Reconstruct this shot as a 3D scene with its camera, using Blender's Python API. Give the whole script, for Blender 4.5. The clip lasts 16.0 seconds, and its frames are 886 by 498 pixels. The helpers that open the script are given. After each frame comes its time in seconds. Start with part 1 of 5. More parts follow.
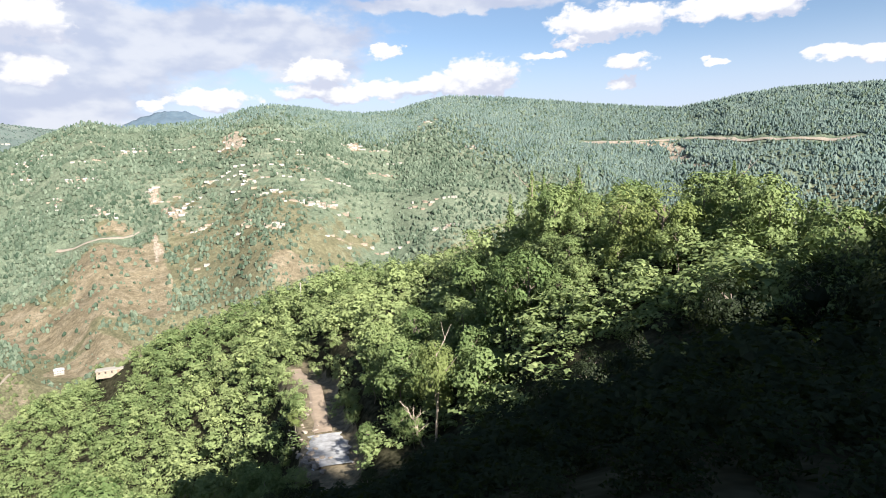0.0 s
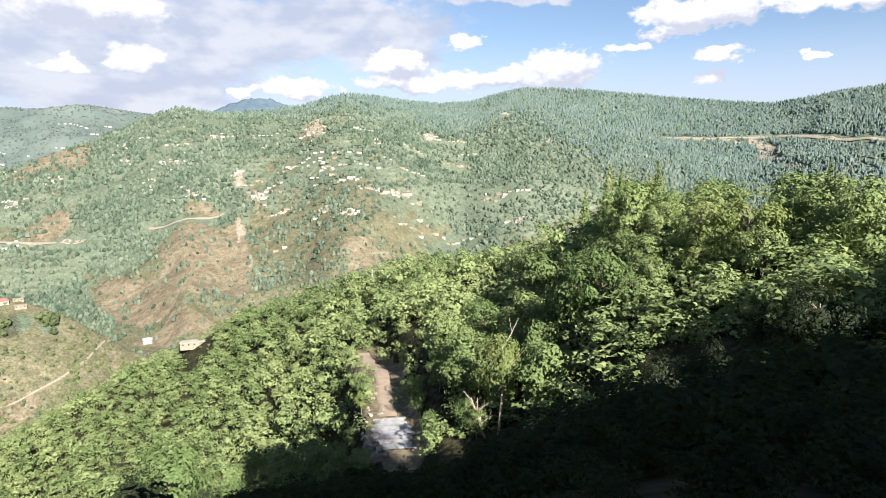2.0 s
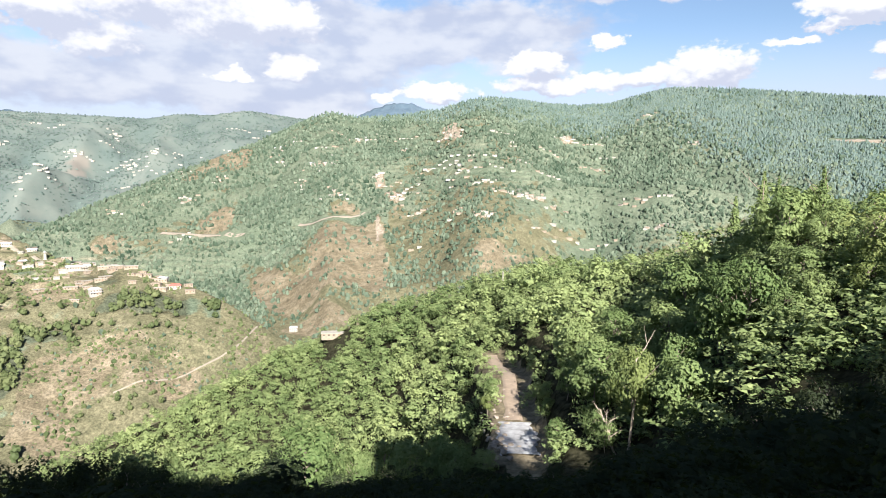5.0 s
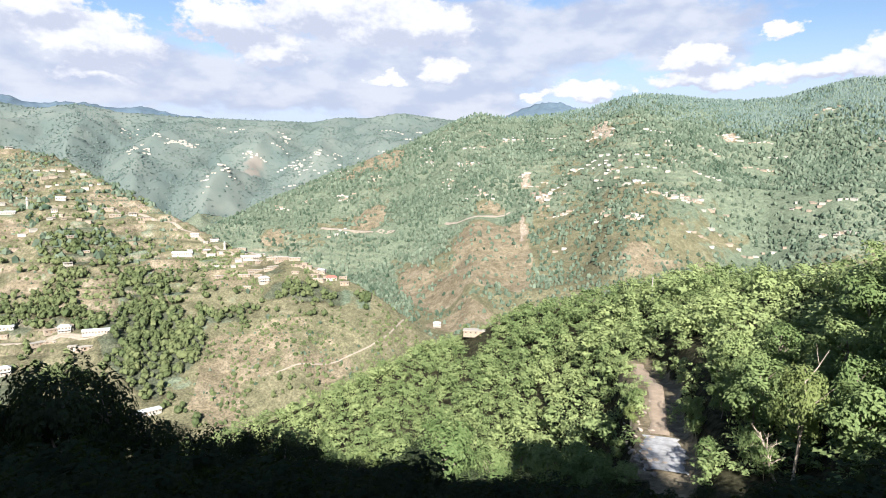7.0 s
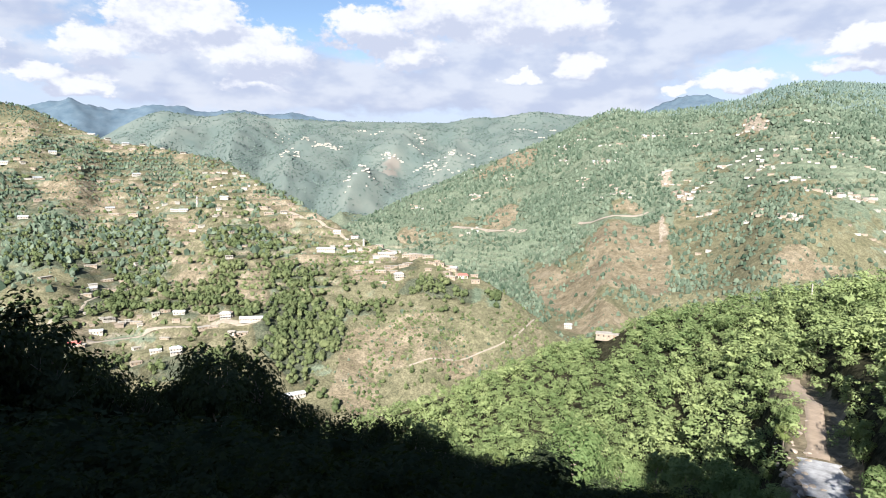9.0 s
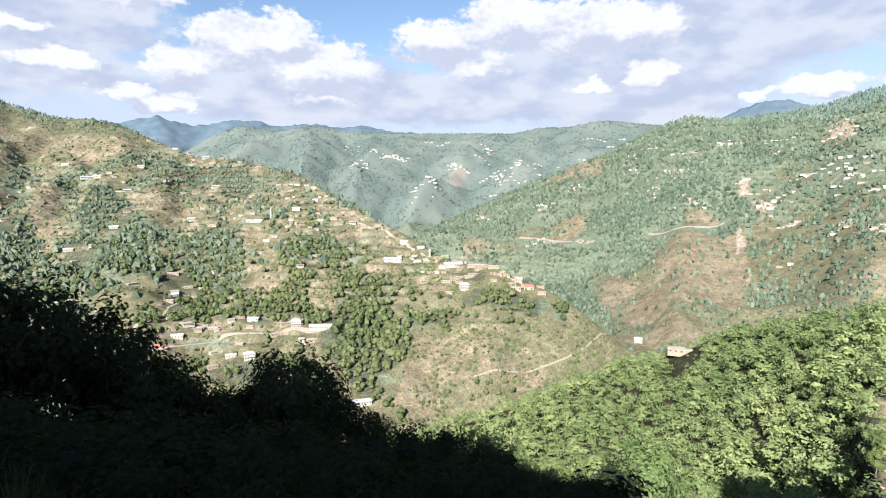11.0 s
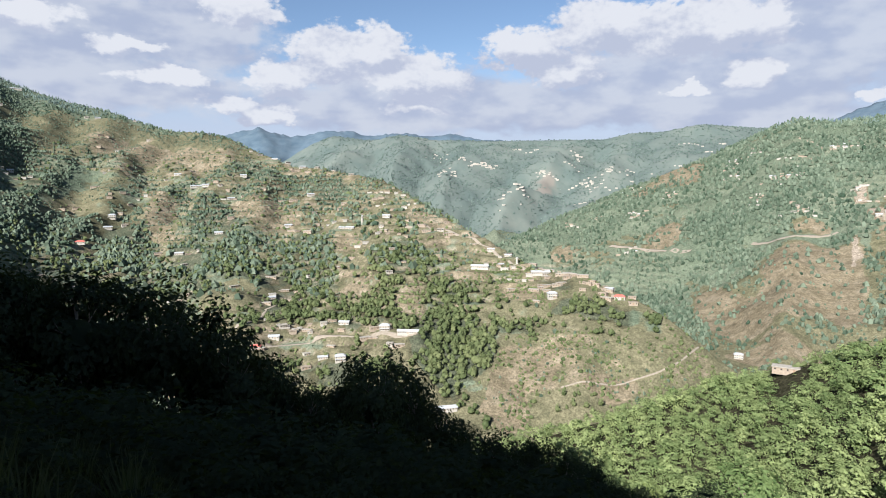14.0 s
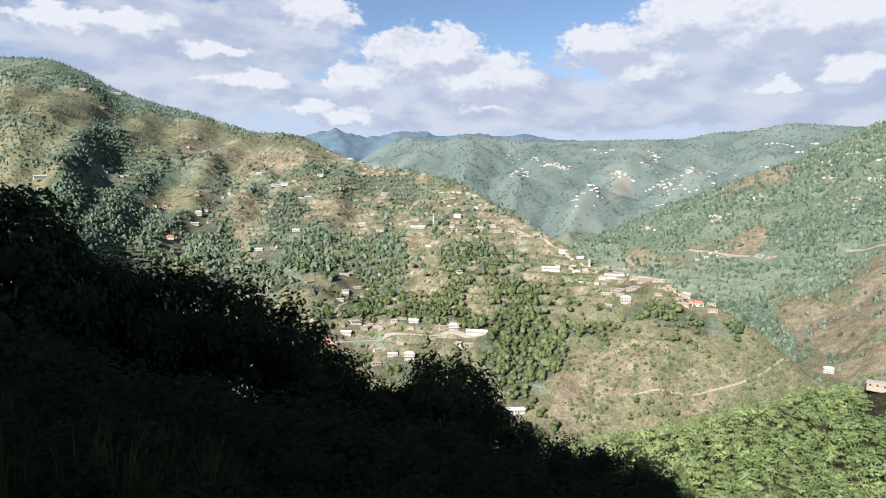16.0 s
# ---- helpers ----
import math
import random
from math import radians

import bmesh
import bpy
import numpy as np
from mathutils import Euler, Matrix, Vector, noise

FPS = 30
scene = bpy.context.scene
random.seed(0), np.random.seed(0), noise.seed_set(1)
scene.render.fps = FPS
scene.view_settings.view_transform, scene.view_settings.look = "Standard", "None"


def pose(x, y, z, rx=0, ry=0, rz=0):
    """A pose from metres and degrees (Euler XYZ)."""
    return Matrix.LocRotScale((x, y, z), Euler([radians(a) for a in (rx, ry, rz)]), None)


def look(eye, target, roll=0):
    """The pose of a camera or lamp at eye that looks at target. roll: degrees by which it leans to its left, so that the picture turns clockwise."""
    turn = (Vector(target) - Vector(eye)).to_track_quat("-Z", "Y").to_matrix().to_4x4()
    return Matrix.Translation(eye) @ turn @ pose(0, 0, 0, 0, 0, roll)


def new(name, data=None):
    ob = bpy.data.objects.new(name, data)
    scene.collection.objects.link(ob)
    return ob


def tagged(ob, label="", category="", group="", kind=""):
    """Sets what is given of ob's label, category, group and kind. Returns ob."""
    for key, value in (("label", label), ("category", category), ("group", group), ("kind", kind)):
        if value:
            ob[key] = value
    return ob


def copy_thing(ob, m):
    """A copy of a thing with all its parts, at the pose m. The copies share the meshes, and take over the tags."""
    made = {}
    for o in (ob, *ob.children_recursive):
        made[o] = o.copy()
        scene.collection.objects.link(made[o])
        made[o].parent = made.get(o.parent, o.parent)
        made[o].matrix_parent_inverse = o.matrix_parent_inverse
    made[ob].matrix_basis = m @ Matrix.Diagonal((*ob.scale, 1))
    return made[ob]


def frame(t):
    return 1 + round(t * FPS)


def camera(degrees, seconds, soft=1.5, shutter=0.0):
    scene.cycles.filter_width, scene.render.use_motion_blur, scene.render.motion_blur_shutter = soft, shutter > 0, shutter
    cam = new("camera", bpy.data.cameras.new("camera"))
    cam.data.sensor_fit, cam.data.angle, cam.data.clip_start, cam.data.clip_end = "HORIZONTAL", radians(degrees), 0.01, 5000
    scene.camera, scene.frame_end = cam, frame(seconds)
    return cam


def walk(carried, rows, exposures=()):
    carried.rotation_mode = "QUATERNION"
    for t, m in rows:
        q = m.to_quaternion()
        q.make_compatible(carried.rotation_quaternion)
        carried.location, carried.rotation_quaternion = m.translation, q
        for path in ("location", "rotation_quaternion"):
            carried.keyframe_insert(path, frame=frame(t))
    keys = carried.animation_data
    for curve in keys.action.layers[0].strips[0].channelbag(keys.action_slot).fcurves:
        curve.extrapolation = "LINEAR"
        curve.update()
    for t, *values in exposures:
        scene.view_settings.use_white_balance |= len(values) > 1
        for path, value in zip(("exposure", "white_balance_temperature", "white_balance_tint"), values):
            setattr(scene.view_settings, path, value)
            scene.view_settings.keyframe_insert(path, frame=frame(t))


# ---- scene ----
# seconds, stops, kelvin, tint
EXPOSURES = [(0.0, 1.62, 6480, 10), (4.0, 1.62, 6420, 10), (7.0, 1.6, 6280, 10), (9.5, 1.58, 6230, 10), (12.5, 1.55, 6180, 10), (13.1, 1.38, 6150, 10), (14.0, 1.25, 6130, 10), (15.0, 1.2, 6130, 10), (16.0, 1.34, 6150, 10)]
SUN_AZ, SUN_EL, SKY_POWER = 212.0, 31.0, 0.053

cam = camera(71.92, 16.0, 1.0)
EYE = Vector((0, 0, 1.6))
# seconds, then degrees: bearing to the left, tilt up, roll
ROWS = [
    (0.0, 0.00, -6.55, -1.58),
    (0.5, 1.77, -7.06, -1.26),
    (1.0, 3.60, -6.95, -1.15),
    (1.5, 5.99, -7.31, 0.25),
    (2.0, 6.69, -7.26, 0.15),
    (2.5, 8.70, -6.81, 0.41),
    (3.0, 11.58, -6.93, 0.64),
    (3.5, 13.48, -7.13, 0.44),
    (4.0, 15.74, -7.00, 0.45),
    (6.5, 27.41, -7.53, 0.90),
    (7.0, 32.64, -7.26, 0.85),
    (7.5, 37.16, -7.00, 0.75),
    (8.0, 41.04, -6.98, 0.53),
    (8.5, 43.09, -7.20, 0.19),
    (9.0, 45.01, -7.47, 0.22),
    (9.5, 46.63, -6.99, 0.12),
    (12.0, 53.90, -6.18, -0.29),
    (12.5, 55.15, -5.73, -0.33),
    (13.0, 56.64, -5.46, -0.43),
    (13.5, 57.75, -5.48, -0.69),
    (14.0, 59.41, -5.74, -0.43),
    (14.5, 61.13, -5.89, -0.16),
    (15.0, 62.69, -5.91, 0.00),
    (15.5, 64.15, -5.85, -0.19),
    (16.0, 66.05, -5.70, -0.01),
]


def aim(yaw, pitch, roll):
    a, b = radians(yaw), radians(pitch)
    return look(EYE, EYE + Vector((-math.sin(a) * math.cos(b), math.cos(a) * math.cos(b), math.sin(b))), roll)


walk(cam, [(t, aim(yaw, pitch, roll)) for t, yaw, pitch, roll in ROWS], EXPOSURES)


# ---- sky and sun ----
def node(tree, kind, **values):
    n = tree.nodes.new(kind)
    for key, value in values.items():
        if key in n.inputs:
            n.inputs[key].default_value = value
        else:
            setattr(n, key, value)
    return n


def bearing(az, el):
    a, b = radians(az), radians(el)
    return Vector((-math.sin(a) * math.cos(b), math.cos(a) * math.cos(b), math.sin(b)))


world = bpy.data.worlds.new("sky")
scene.world = world
world.use_nodes = True
wt = world.node_tree
wt.nodes.clear()
sky = node(wt, "ShaderNodeTexSky", sky_type="NISHITA", sun_disc=False)
sky.sun_elevation, sky.sun_rotation = radians(SUN_EL), radians(-SUN_AZ)
sky.air_density, sky.dust_density, sky.altitude = 1.0, 1.5, 1500
# clouds: bearing and height of their middles, half width and half height, in degrees
HEAPS_WEST = [
    (69.4, 11.6, 3.8, 2.5), (65.3, 12.4, 3.1, 1.7), (73.5, 9.6, 3.0, 1.7), (61.7, 9.7, 4.6, 2.0), (51.6, 12.1, 4.2, 1.7), (44.5, 13.6, 5.0, 2.4),
    (38.0, 13.0, 5.8, 2.3), (48.2, 10.2, 3.3, 1.2), (37.8, 8.1, 1.6, 0.4), (32.0, 9.1, 1.6, 1.0), (76.9, 14.9, 2.9, 1.4), (78.1, 7.3, 2.4, 0.8),
    (75.1, 6.4, 2.8, 0.8), (62.2, 7.2, 2.9, 0.6), (83.3, 9.2, 3.2, 0.7), (94.8, 13.0, 4.9, 1.0), (86.3, 11.6, 2.7, 0.7), (35.2, 12.7, 4.9, 1.6),
    (32.6, 9.1, 1.9, 1.1), (78.1, 7.3, 1.8, 0.7),
]
HEAPS_EAST = [
    (38.1, 8.2, 1.6, 0.4), (19.3, 7.2, 2.7, 0.8), (24.3, 6.7, 1.1, 0.4), (11.3, 8.0, 2.7, 0.8), (-17.5, 13.1, 2.3, 1.3), (-13.9, 13.0, 3.4, 1.3),
    (-12.9, 11.5, 2.0, 0.4), (-3.8, 9.2, 3.4, 1.4), (0.8, 8.3, 4.6, 1.0), (9.0, 8.2, 4.5, 0.8), (19.5, 7.1, 2.8, 0.8), (24.2, 6.7, 1.2, 0.5),
    (32.0, 9.1, 1.5, 1.0), (4.6, 11.4, 1.3, 0.7), (-16.8, 9.7, 1.9, 0.7), (-16.3, 8.1, 1.2, 0.4), (-10.0, 10.5, 2.0, 0.4), (-25.6, 13.2, 5.4, 0.9),
    (-33.5, 8.8, 3.1, 0.6), (-24.1, 9.0, 1.1, 0.3), (11.0, 9.9, 2.5, 1.1),
]
VEILS = [
    (90.9, 12.2, 10.6, 3.2), (40.0, 9.7, 9.9, 2.5), (87.8, 8.5, 10.8, 2.1), (58.1, 7.4, 20.7, 2.1), (32.9, 6.1, 7.6, 1.7), (82.2, 13.0, 7.4, 3.2),
    (31.7, 10.1, 11.1, 2.9), (63.2, 9.0, 7.9, 2.1), (49.4, 6.8, 24.2, 1.7), (13.7, 11.0, 5.2, 1.4), (24.8, 12.6, 3.6, 1.1), (29.1, 12.6, 7.8, 2.3),
    (16.1, 12.6, 9.8, 2.3), (23.1, 10.9, 6.5, 1.3), (-1.4, 15.3, 9.6, 0.7), (31.4, 8.1, 6.4, 2.1), (11.4, 10.3, 4.0, 1.4),
]


def cloud_field(vec, rows):
    """The least distance from any of the cloud bodies, each counted as 1 at its rim."""
    low = None
    for a, e, w, h in rows:
        n = node(wt, "ShaderNodeVectorMath", operation="MULTIPLY_ADD")
        wt.links.new(vec, n.inputs[0])
        n.inputs[1].default_value, n.inputs[2].default_value = (1 / w, 1 / h, 0), (-a / w, -e / h, 0)
        far = node(wt, "ShaderNodeVectorMath", operation="LENGTH")
        wt.links.new(n.outputs[0], far.inputs[0])
        if low is None:
            low = far.outputs["Value"]
        else:
            m = node(wt, "ShaderNodeMath", operation="SMOOTH_MIN")
            m.inputs[2].default_value = 0.3
            wt.links.new(low, m.inputs[0])
            wt.links.new(far.outputs["Value"], m.inputs[1])
            low = m.outputs[0]
    return low


def sky_math(op, a, b=0.0, c=0.0):
    n = node(wt, "ShaderNodeMath", operation=op)
    for k, v in enumerate((a, b, c)):
        if isinstance(v, bpy.types.NodeSocket):
            wt.links.new(v, n.inputs[k])
        else:
            n.inputs[k].default_value = v
    return n.outputs[0]


def sky_mix(fac, a, b):
    n = node(wt, "ShaderNodeMix", data_type="RGBA")
    for slot, v in ((0, fac), (6, a), (7, b)):
        if isinstance(v, bpy.types.NodeSocket):
            wt.links.new(v, n.inputs[slot])
        else:
            n.inputs[slot].default_value = (*v, 1)
    return n.outputs[2]


def sky_range(v, a, b, lo=0.0, hi=1.0):
    n = node(wt, "ShaderNodeMapRange", interpolation_type="SMOOTHSTEP")
    wt.links.new(v, n.inputs[0])
    for k, q in enumerate((a, b, lo, hi)):
        n.inputs[k + 1].default_value = q
    return n.outputs[0]


way = node(wt, "ShaderNodeTexCoord").outputs["Generated"]
xyz = node(wt, "ShaderNodeSeparateXYZ")
wt.links.new(way, xyz.inputs[0])
turn_left = sky_math("MULTIPLY", sky_math("ARCTAN2", sky_math("MULTIPLY", xyz.outputs[0], -1.0), xyz.outputs[1]), 57.29578)
height = sky_math("MULTIPLY", sky_math("ARCSINE", xyz.outputs[2]), 57.29578)
flat = node(wt, "ShaderNodeCombineXYZ")
wt.links.new(turn_left, flat.inputs[0])
wt.links.new(height, flat.inputs[1])


def billow(scale, detail, squash=1.7, rough=0.55):
    m = node(wt, "ShaderNodeVectorMath", operation="MULTIPLY")
    wt.links.new(flat.outputs[0], m.inputs[0])
    m.inputs[1].default_value = (1, squash, 0)
    n = node(wt, "ShaderNodeTexNoise", Scale=scale, Detail=detail, Roughness=rough)
    wt.links.new(m.outputs[0], n.inputs["Vector"])
    return n


warp = node(wt, "ShaderNodeVectorMath", operation="MULTIPLY_ADD")
shift = node(wt, "ShaderNodeVectorMath", operation="SUBTRACT")
wt.links.new(billow(0.3, 7).outputs["Color"], shift.inputs[0])
shift.inputs[1].default_value = (0.5, 0.5, 0.5)
wt.links.new(shift.outputs[0], warp.inputs[0])
warp.inputs[1].default_value = (5.0, 3.2, 0)
wt.links.new(flat.outputs[0], warp.inputs[2])
fine = billow(0.5, 8).outputs[0]
soft = billow(0.22, 3, 2.2, 0.45).outputs[0]
HEAPS = HEAPS_WEST + HEAPS_EAST
over = node(wt, "ShaderNodeVectorMath", operation="ADD")
wt.links.new(warp.outputs[0], over.inputs[0])
over.inputs[1].default_value = (0.5, 1.3, 0)
body = cloud_field(warp.outputs[0], HEAPS)
puffs = billow(1.5, 5, 1.4, 0.5).outputs[0]
heap = sky_math("MULTIPLY_ADD", fine, -1.0, sky_math("MULTIPLY_ADD", puffs, -0.75, sky_math("ADD", body, 0.82)))
veil = sky_math("MULTIPLY_ADD", fine, -0.9, sky_math("ADD", cloud_field(warp.outputs[0], VEILS), 0.4))
heap_mask = sky_range(heap, 1.2, 0.84)
veil_mask = sky_math("MULTIPLY", sky_range(veil, 1.35, 0.7), 0.92)
air = node(wt, "ShaderNodeVectorMath", operation="SCALE")
air.inputs["Scale"].default_value = SKY_POWER
wt.links.new(sky.outputs[0], air.inputs[0])
low_haze = sky_math("MULTIPLY", sky_range(height, 13.0, 4.0), 0.85)
colour = sky_mix(low_haze, air.outputs[0], (0.236, 0.258, 0.314))
veil_tone = sky_mix(sky_range(sky_math("MULTIPLY_ADD", fine, 0.3, sky_math("MULTIPLY", soft, 0.8)), 0.42, 0.68), (0.196, 0.214, 0.268), (0.270, 0.279, 0.308))
colour = sky_mix(veil_mask, colour, veil_tone)
# sunlit tops and grey bases
rim = sky_math("MINIMUM", sky_math("SUBTRACT", cloud_field(over.outputs[0], HEAPS), body), 0.9)
rim = sky_math("MULTIPLY_ADD", soft, 1.5, sky_math("MULTIPLY_ADD", puffs, 0.9, sky_math("MULTIPLY", rim, 0.75)))
heap_tone = sky_mix(sky_range(rim, 0.85, 1.65), (0.222, 0.236, 0.284), (0.338, 0.339, 0.352))
colour = sky_mix(heap_mask, colour, heap_tone)
back = node(wt, "ShaderNodeBackground", Strength=1.0)
out = node(wt, "ShaderNodeOutputWorld")
wt.links.new(colour, back.inputs[0])
wt.links.new(back.outputs[0], out.inputs[0])

sun = new("sun", bpy.data.lights.new("sun", "SUN"))
sun.data.energy, sun.data.angle, sun.data.color = 5.0, radians(0.5), (1.0, 0.945, 0.872)
sun.matrix_world = look(Vector((0, 0, 300)), Vector((0, 0, 300)) - bearing(SUN_AZ, SUN_EL))


# ---- materials ----
def material(name):
    m = bpy.data.materials.new(name)
    m.use_nodes = True
    t = m.node_tree
    t.nodes.clear()
    return m, t, t.links.new, node(t, "ShaderNodeOutputMaterial")


def ramp(t, stops):
    n = node(t, "ShaderNodeValToRGB")
    e = n.color_ramp.elements
    while len(e) < len(stops):
        e.new(0.5)
    for k, (at, c) in enumerate(stops):
        e[k].position, e[k].color = at, (*c, 1)
    return n


def mixed(t, fac, a, b, mode="MIX"):
    n = node(t, "ShaderNodeMix", data_type="RGBA", blend_type=mode)
    for slot, v in ((0, fac), (6, a), (7, b)):
        if isinstance(v, bpy.types.NodeSocket):
            t.links.new(v, n.inputs[slot])
        else:
            n.inputs[slot].default_value = v if slot == 0 else (*v, 1)
    return n.outputs[2]


def noise_at(t, scale, detail=5.0, rough=0.55, coord=None):
    n = node(t, "ShaderNodeTexNoise", Scale=scale, Detail=detail, Roughness=rough)
    t.links.new(coord or node(t, "ShaderNodeNewGeometry").outputs["Position"], n.inputs["Vector"])
    return n.outputs[0]


def leaf_material(name, dark, light, translucent=0.3, own="tint", gloss=0.004):
    """Leaves that vary from tree to tree (own: what tells the trees apart) and from spray to spray."""
    m, t, link, o = material(name)
    geo = node(t, "ShaderNodeNewGeometry")
    if own == "tint":
        tree_tone = node(t, "ShaderNodeAttribute", attribute_name="tint").outputs["Fac"]
    else:
        tree_tone = node(t, "ShaderNodeObjectInfo").outputs["Random"]
    a = node(t, "ShaderNodeMath", operation="MULTIPLY")
    link(tree_tone, a.inputs[0])
    a.inputs[1].default_value = 0.65
    b = node(t, "ShaderNodeMath", operation="MULTIPLY_ADD")
    link(geo.outputs["Random Per Island"], b.inputs[0])
    b.inputs[1].default_value = 0.35
    link(a.outputs[0], b.inputs[2])
    tone = ramp(t, [(0.0, dark), (0.55, [0.5 * (p + q) for p, q in zip(dark, light)]), (1.0, light)])
    link(b.outputs[0], tone.inputs[0])
    d, g, tr = node(t, "ShaderNodeBsdfDiffuse"), node(t, "ShaderNodeBsdfGlossy", Roughness=0.5), node(t, "ShaderNodeBsdfTranslucent")
    link(tone.outputs[0], d.inputs[0])
    link(mixed(t, 0.35, tone.outputs[0], (0.20, 0.26, 0.04)), tr.inputs[0])
    p, q = node(t, "ShaderNodeMixShader"), node(t, "ShaderNodeMixShader")
    p.inputs[0].default_value, q.inputs[0].default_value = translucent, gloss
    link(d.outputs[0], p.inputs[1])
    link(tr.outputs[0], p.inputs[2])
    link(p.outputs[0], q.inputs[1])
    link(g.outputs[0], q.inputs[2])
    link(q.outputs[0], o.inputs[0])
    return m


def plain(name, a, b, scale=3.0, rough=0.85, bump=0.2, metal=0.0):
    m, t, link, o = material(name)
    p = node(t, "ShaderNodeBsdfPrincipled", Roughness=rough, Metallic=metal)
    co = node(t, "ShaderNodeTexCoord").outputs["Object"]
    n1, n2 = noise_at(t, scale, 6, 0.6, co), noise_at(t, scale * 9, 3, 0.6, co)
    tone = ramp(t, [(0.3, a), (0.7, b)])
    link(n1, tone.inputs[0])
    link(mixed(t, 0.25, tone.outputs[0], mixed(t, n2, a, b)), p.inputs["Base Color"])
    bm = node(t, "ShaderNodeBump", Strength=bump, Distance=0.05)
    link(n2, bm.inputs["Height"])
    link(bm.outputs[0], p.inputs["Normal"])
    link(p.outputs[0], o.inputs[0])
    return m


def ground_material():
    """Grass, dry grass and bare earth, by the cover laid down with the relief (red: earth, green: lush, blue: stony)."""
    m, t, link, o = material("ground")
    p = node(t, "ShaderNodeBsdfPrincipled", Roughness=0.95)
    p.inputs["Specular IOR Level"].default_value = 0.0
    cover = node(t, "ShaderNodeVertexColor", layer_name="cover")
    split = node(t, "ShaderNodeSeparateColor")
    link(cover.outputs[0], split.inputs[0])
    wide, fine, tiny = noise_at(t, 0.008, 6, 0.6), noise_at(t, 0.06, 6, 0.65), noise_at(t, 0.6, 4, 0.7)
    dry = ramp(t, [(0.3, (0.108, 0.106, 0.064)), (0.7, (0.172, 0.160, 0.102))])
    green = ramp(t, [(0.3, (0.092, 0.120, 0.083)), (0.7, (0.168, 0.192, 0.138))])
    earth = ramp(t, [(0.25, (0.116, 0.099, 0.066)), (0.5, (0.180, 0.152, 0.104)), (0.75, (0.258, 0.222, 0.164))])
    stone = ramp(t, [(0.3, (0.19, 0.158, 0.122)), (0.7, (0.36, 0.31, 0.25))])
    for r, n in ((dry, fine), (green, wide), (earth, fine), (stone, tiny)):
        link(n, r.inputs[0])

    def edged(socket):
        s = node(t, "ShaderNodeMath", operation="MULTIPLY_ADD")
        link(fine, s.inputs[0])
        s.inputs[1].default_value = 1.1
        link(socket, s.inputs[2])
        mr = node(t, "ShaderNodeMapRange")
        mr.inputs[1].default_value, mr.inputs[2].default_value = 0.97, 1.12
        link(s.outputs[0], mr.inputs[0])
        return mr.outputs[0]

    c = mixed(t, edged(split.outputs[1]), dry.outputs[0], green.outputs[0])
    c = mixed(t, edged(split.outputs[0]), c, earth.outputs[0])
    c = mixed(t, edged(split.outputs[2]), c, stone.outputs[0])
    # dark leaf litter; under the groves it stands in for tree shade
    litter_shade = ramp(t, [(0.3, (0.022, 0.023, 0.014)), (0.7, (0.058, 0.055, 0.034))])
    link(tiny, litter_shade.inputs[0])
    floor_share = node(t, "ShaderNodeMath", operation="MULTIPLY")
    link(cover.outputs[1], floor_share.inputs[0])
    bare = node(t, "ShaderNodeMath", operation="SUBTRACT")
    bare.inputs[0].default_value = 1.0
    link(edged(split.outputs[0]), bare.inputs[1])
    link(bare.outputs[0], floor_share.inputs[1])
    c = mixed(t, floor_share.outputs[0], c, litter_shade.outputs[0])
    bank = node(t, "ShaderNodeAttribute", attribute_name="riser")
    bank_share = node(t, "ShaderNodeMath", operation="MULTIPLY")
    link(bank.outputs["Fac"], bank_share.inputs[0])
    bank_share.inputs[1].default_value = 0.9
    scrub = ramp(t, [(0.36, (0.060, 0.068, 0.036)), (0.5, (0.185, 0.155, 0.112)), (0.66, (0.30, 0.262, 0.20))])
    link(fine, scrub.inputs[0])
    c = mixed(t, bank_share.outputs[0], c, scrub.outputs[0])
    speck = ramp(t, [(0.35, (0.45, 0.45, 0.45)), (0.65, (1.25, 1.25, 1.25))])
    link(tiny, speck.inputs[0])
    mottle = ramp(t, [(0.36, (0.74, 0.75, 0.73)), (0.62, (1.22, 1.19, 1.16))])
    link(noise_at(t, 0.19, 4, 0.65), mottle.inputs[0])
    c = mixed(t, 0.8, c, mottle.outputs[0], "MULTIPLY")
    link(mixed(t, 0.8, c, speck.outputs[0], "MULTIPLY"), p.inputs["Base Color"])
    bm = node(t, "ShaderNodeBump", Strength=0.6, Distance=2.0)
    link(fine, bm.inputs["Height"])
    link(bm.outputs[0], p.inputs["Normal"])
    link(p.outputs[0], o.inputs[0])
    return m


GROUND = ground_material()
# distance haze is painted into the ridge and the range as a blue tint
RIDGE_HAZED = plain("far_ridge_hazed", (0.074, 0.102, 0.092), (0.136, 0.152, 0.130), 0.010, 1.0, 0.3)
rt = RIDGE_HAZED.node_tree
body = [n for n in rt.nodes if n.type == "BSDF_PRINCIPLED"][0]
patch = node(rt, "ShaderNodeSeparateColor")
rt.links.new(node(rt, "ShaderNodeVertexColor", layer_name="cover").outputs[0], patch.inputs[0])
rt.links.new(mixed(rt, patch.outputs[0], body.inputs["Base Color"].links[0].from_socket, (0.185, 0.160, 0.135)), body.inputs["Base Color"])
# dark growth of the gullies, with the folds' shade painted in
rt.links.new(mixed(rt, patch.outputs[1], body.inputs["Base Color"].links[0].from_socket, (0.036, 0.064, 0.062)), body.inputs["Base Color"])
RANGE_HAZED = plain("far_range_hazed", (0.040, 0.072, 0.104), (0.092, 0.130, 0.160), 0.022, 1.0, 0.6)
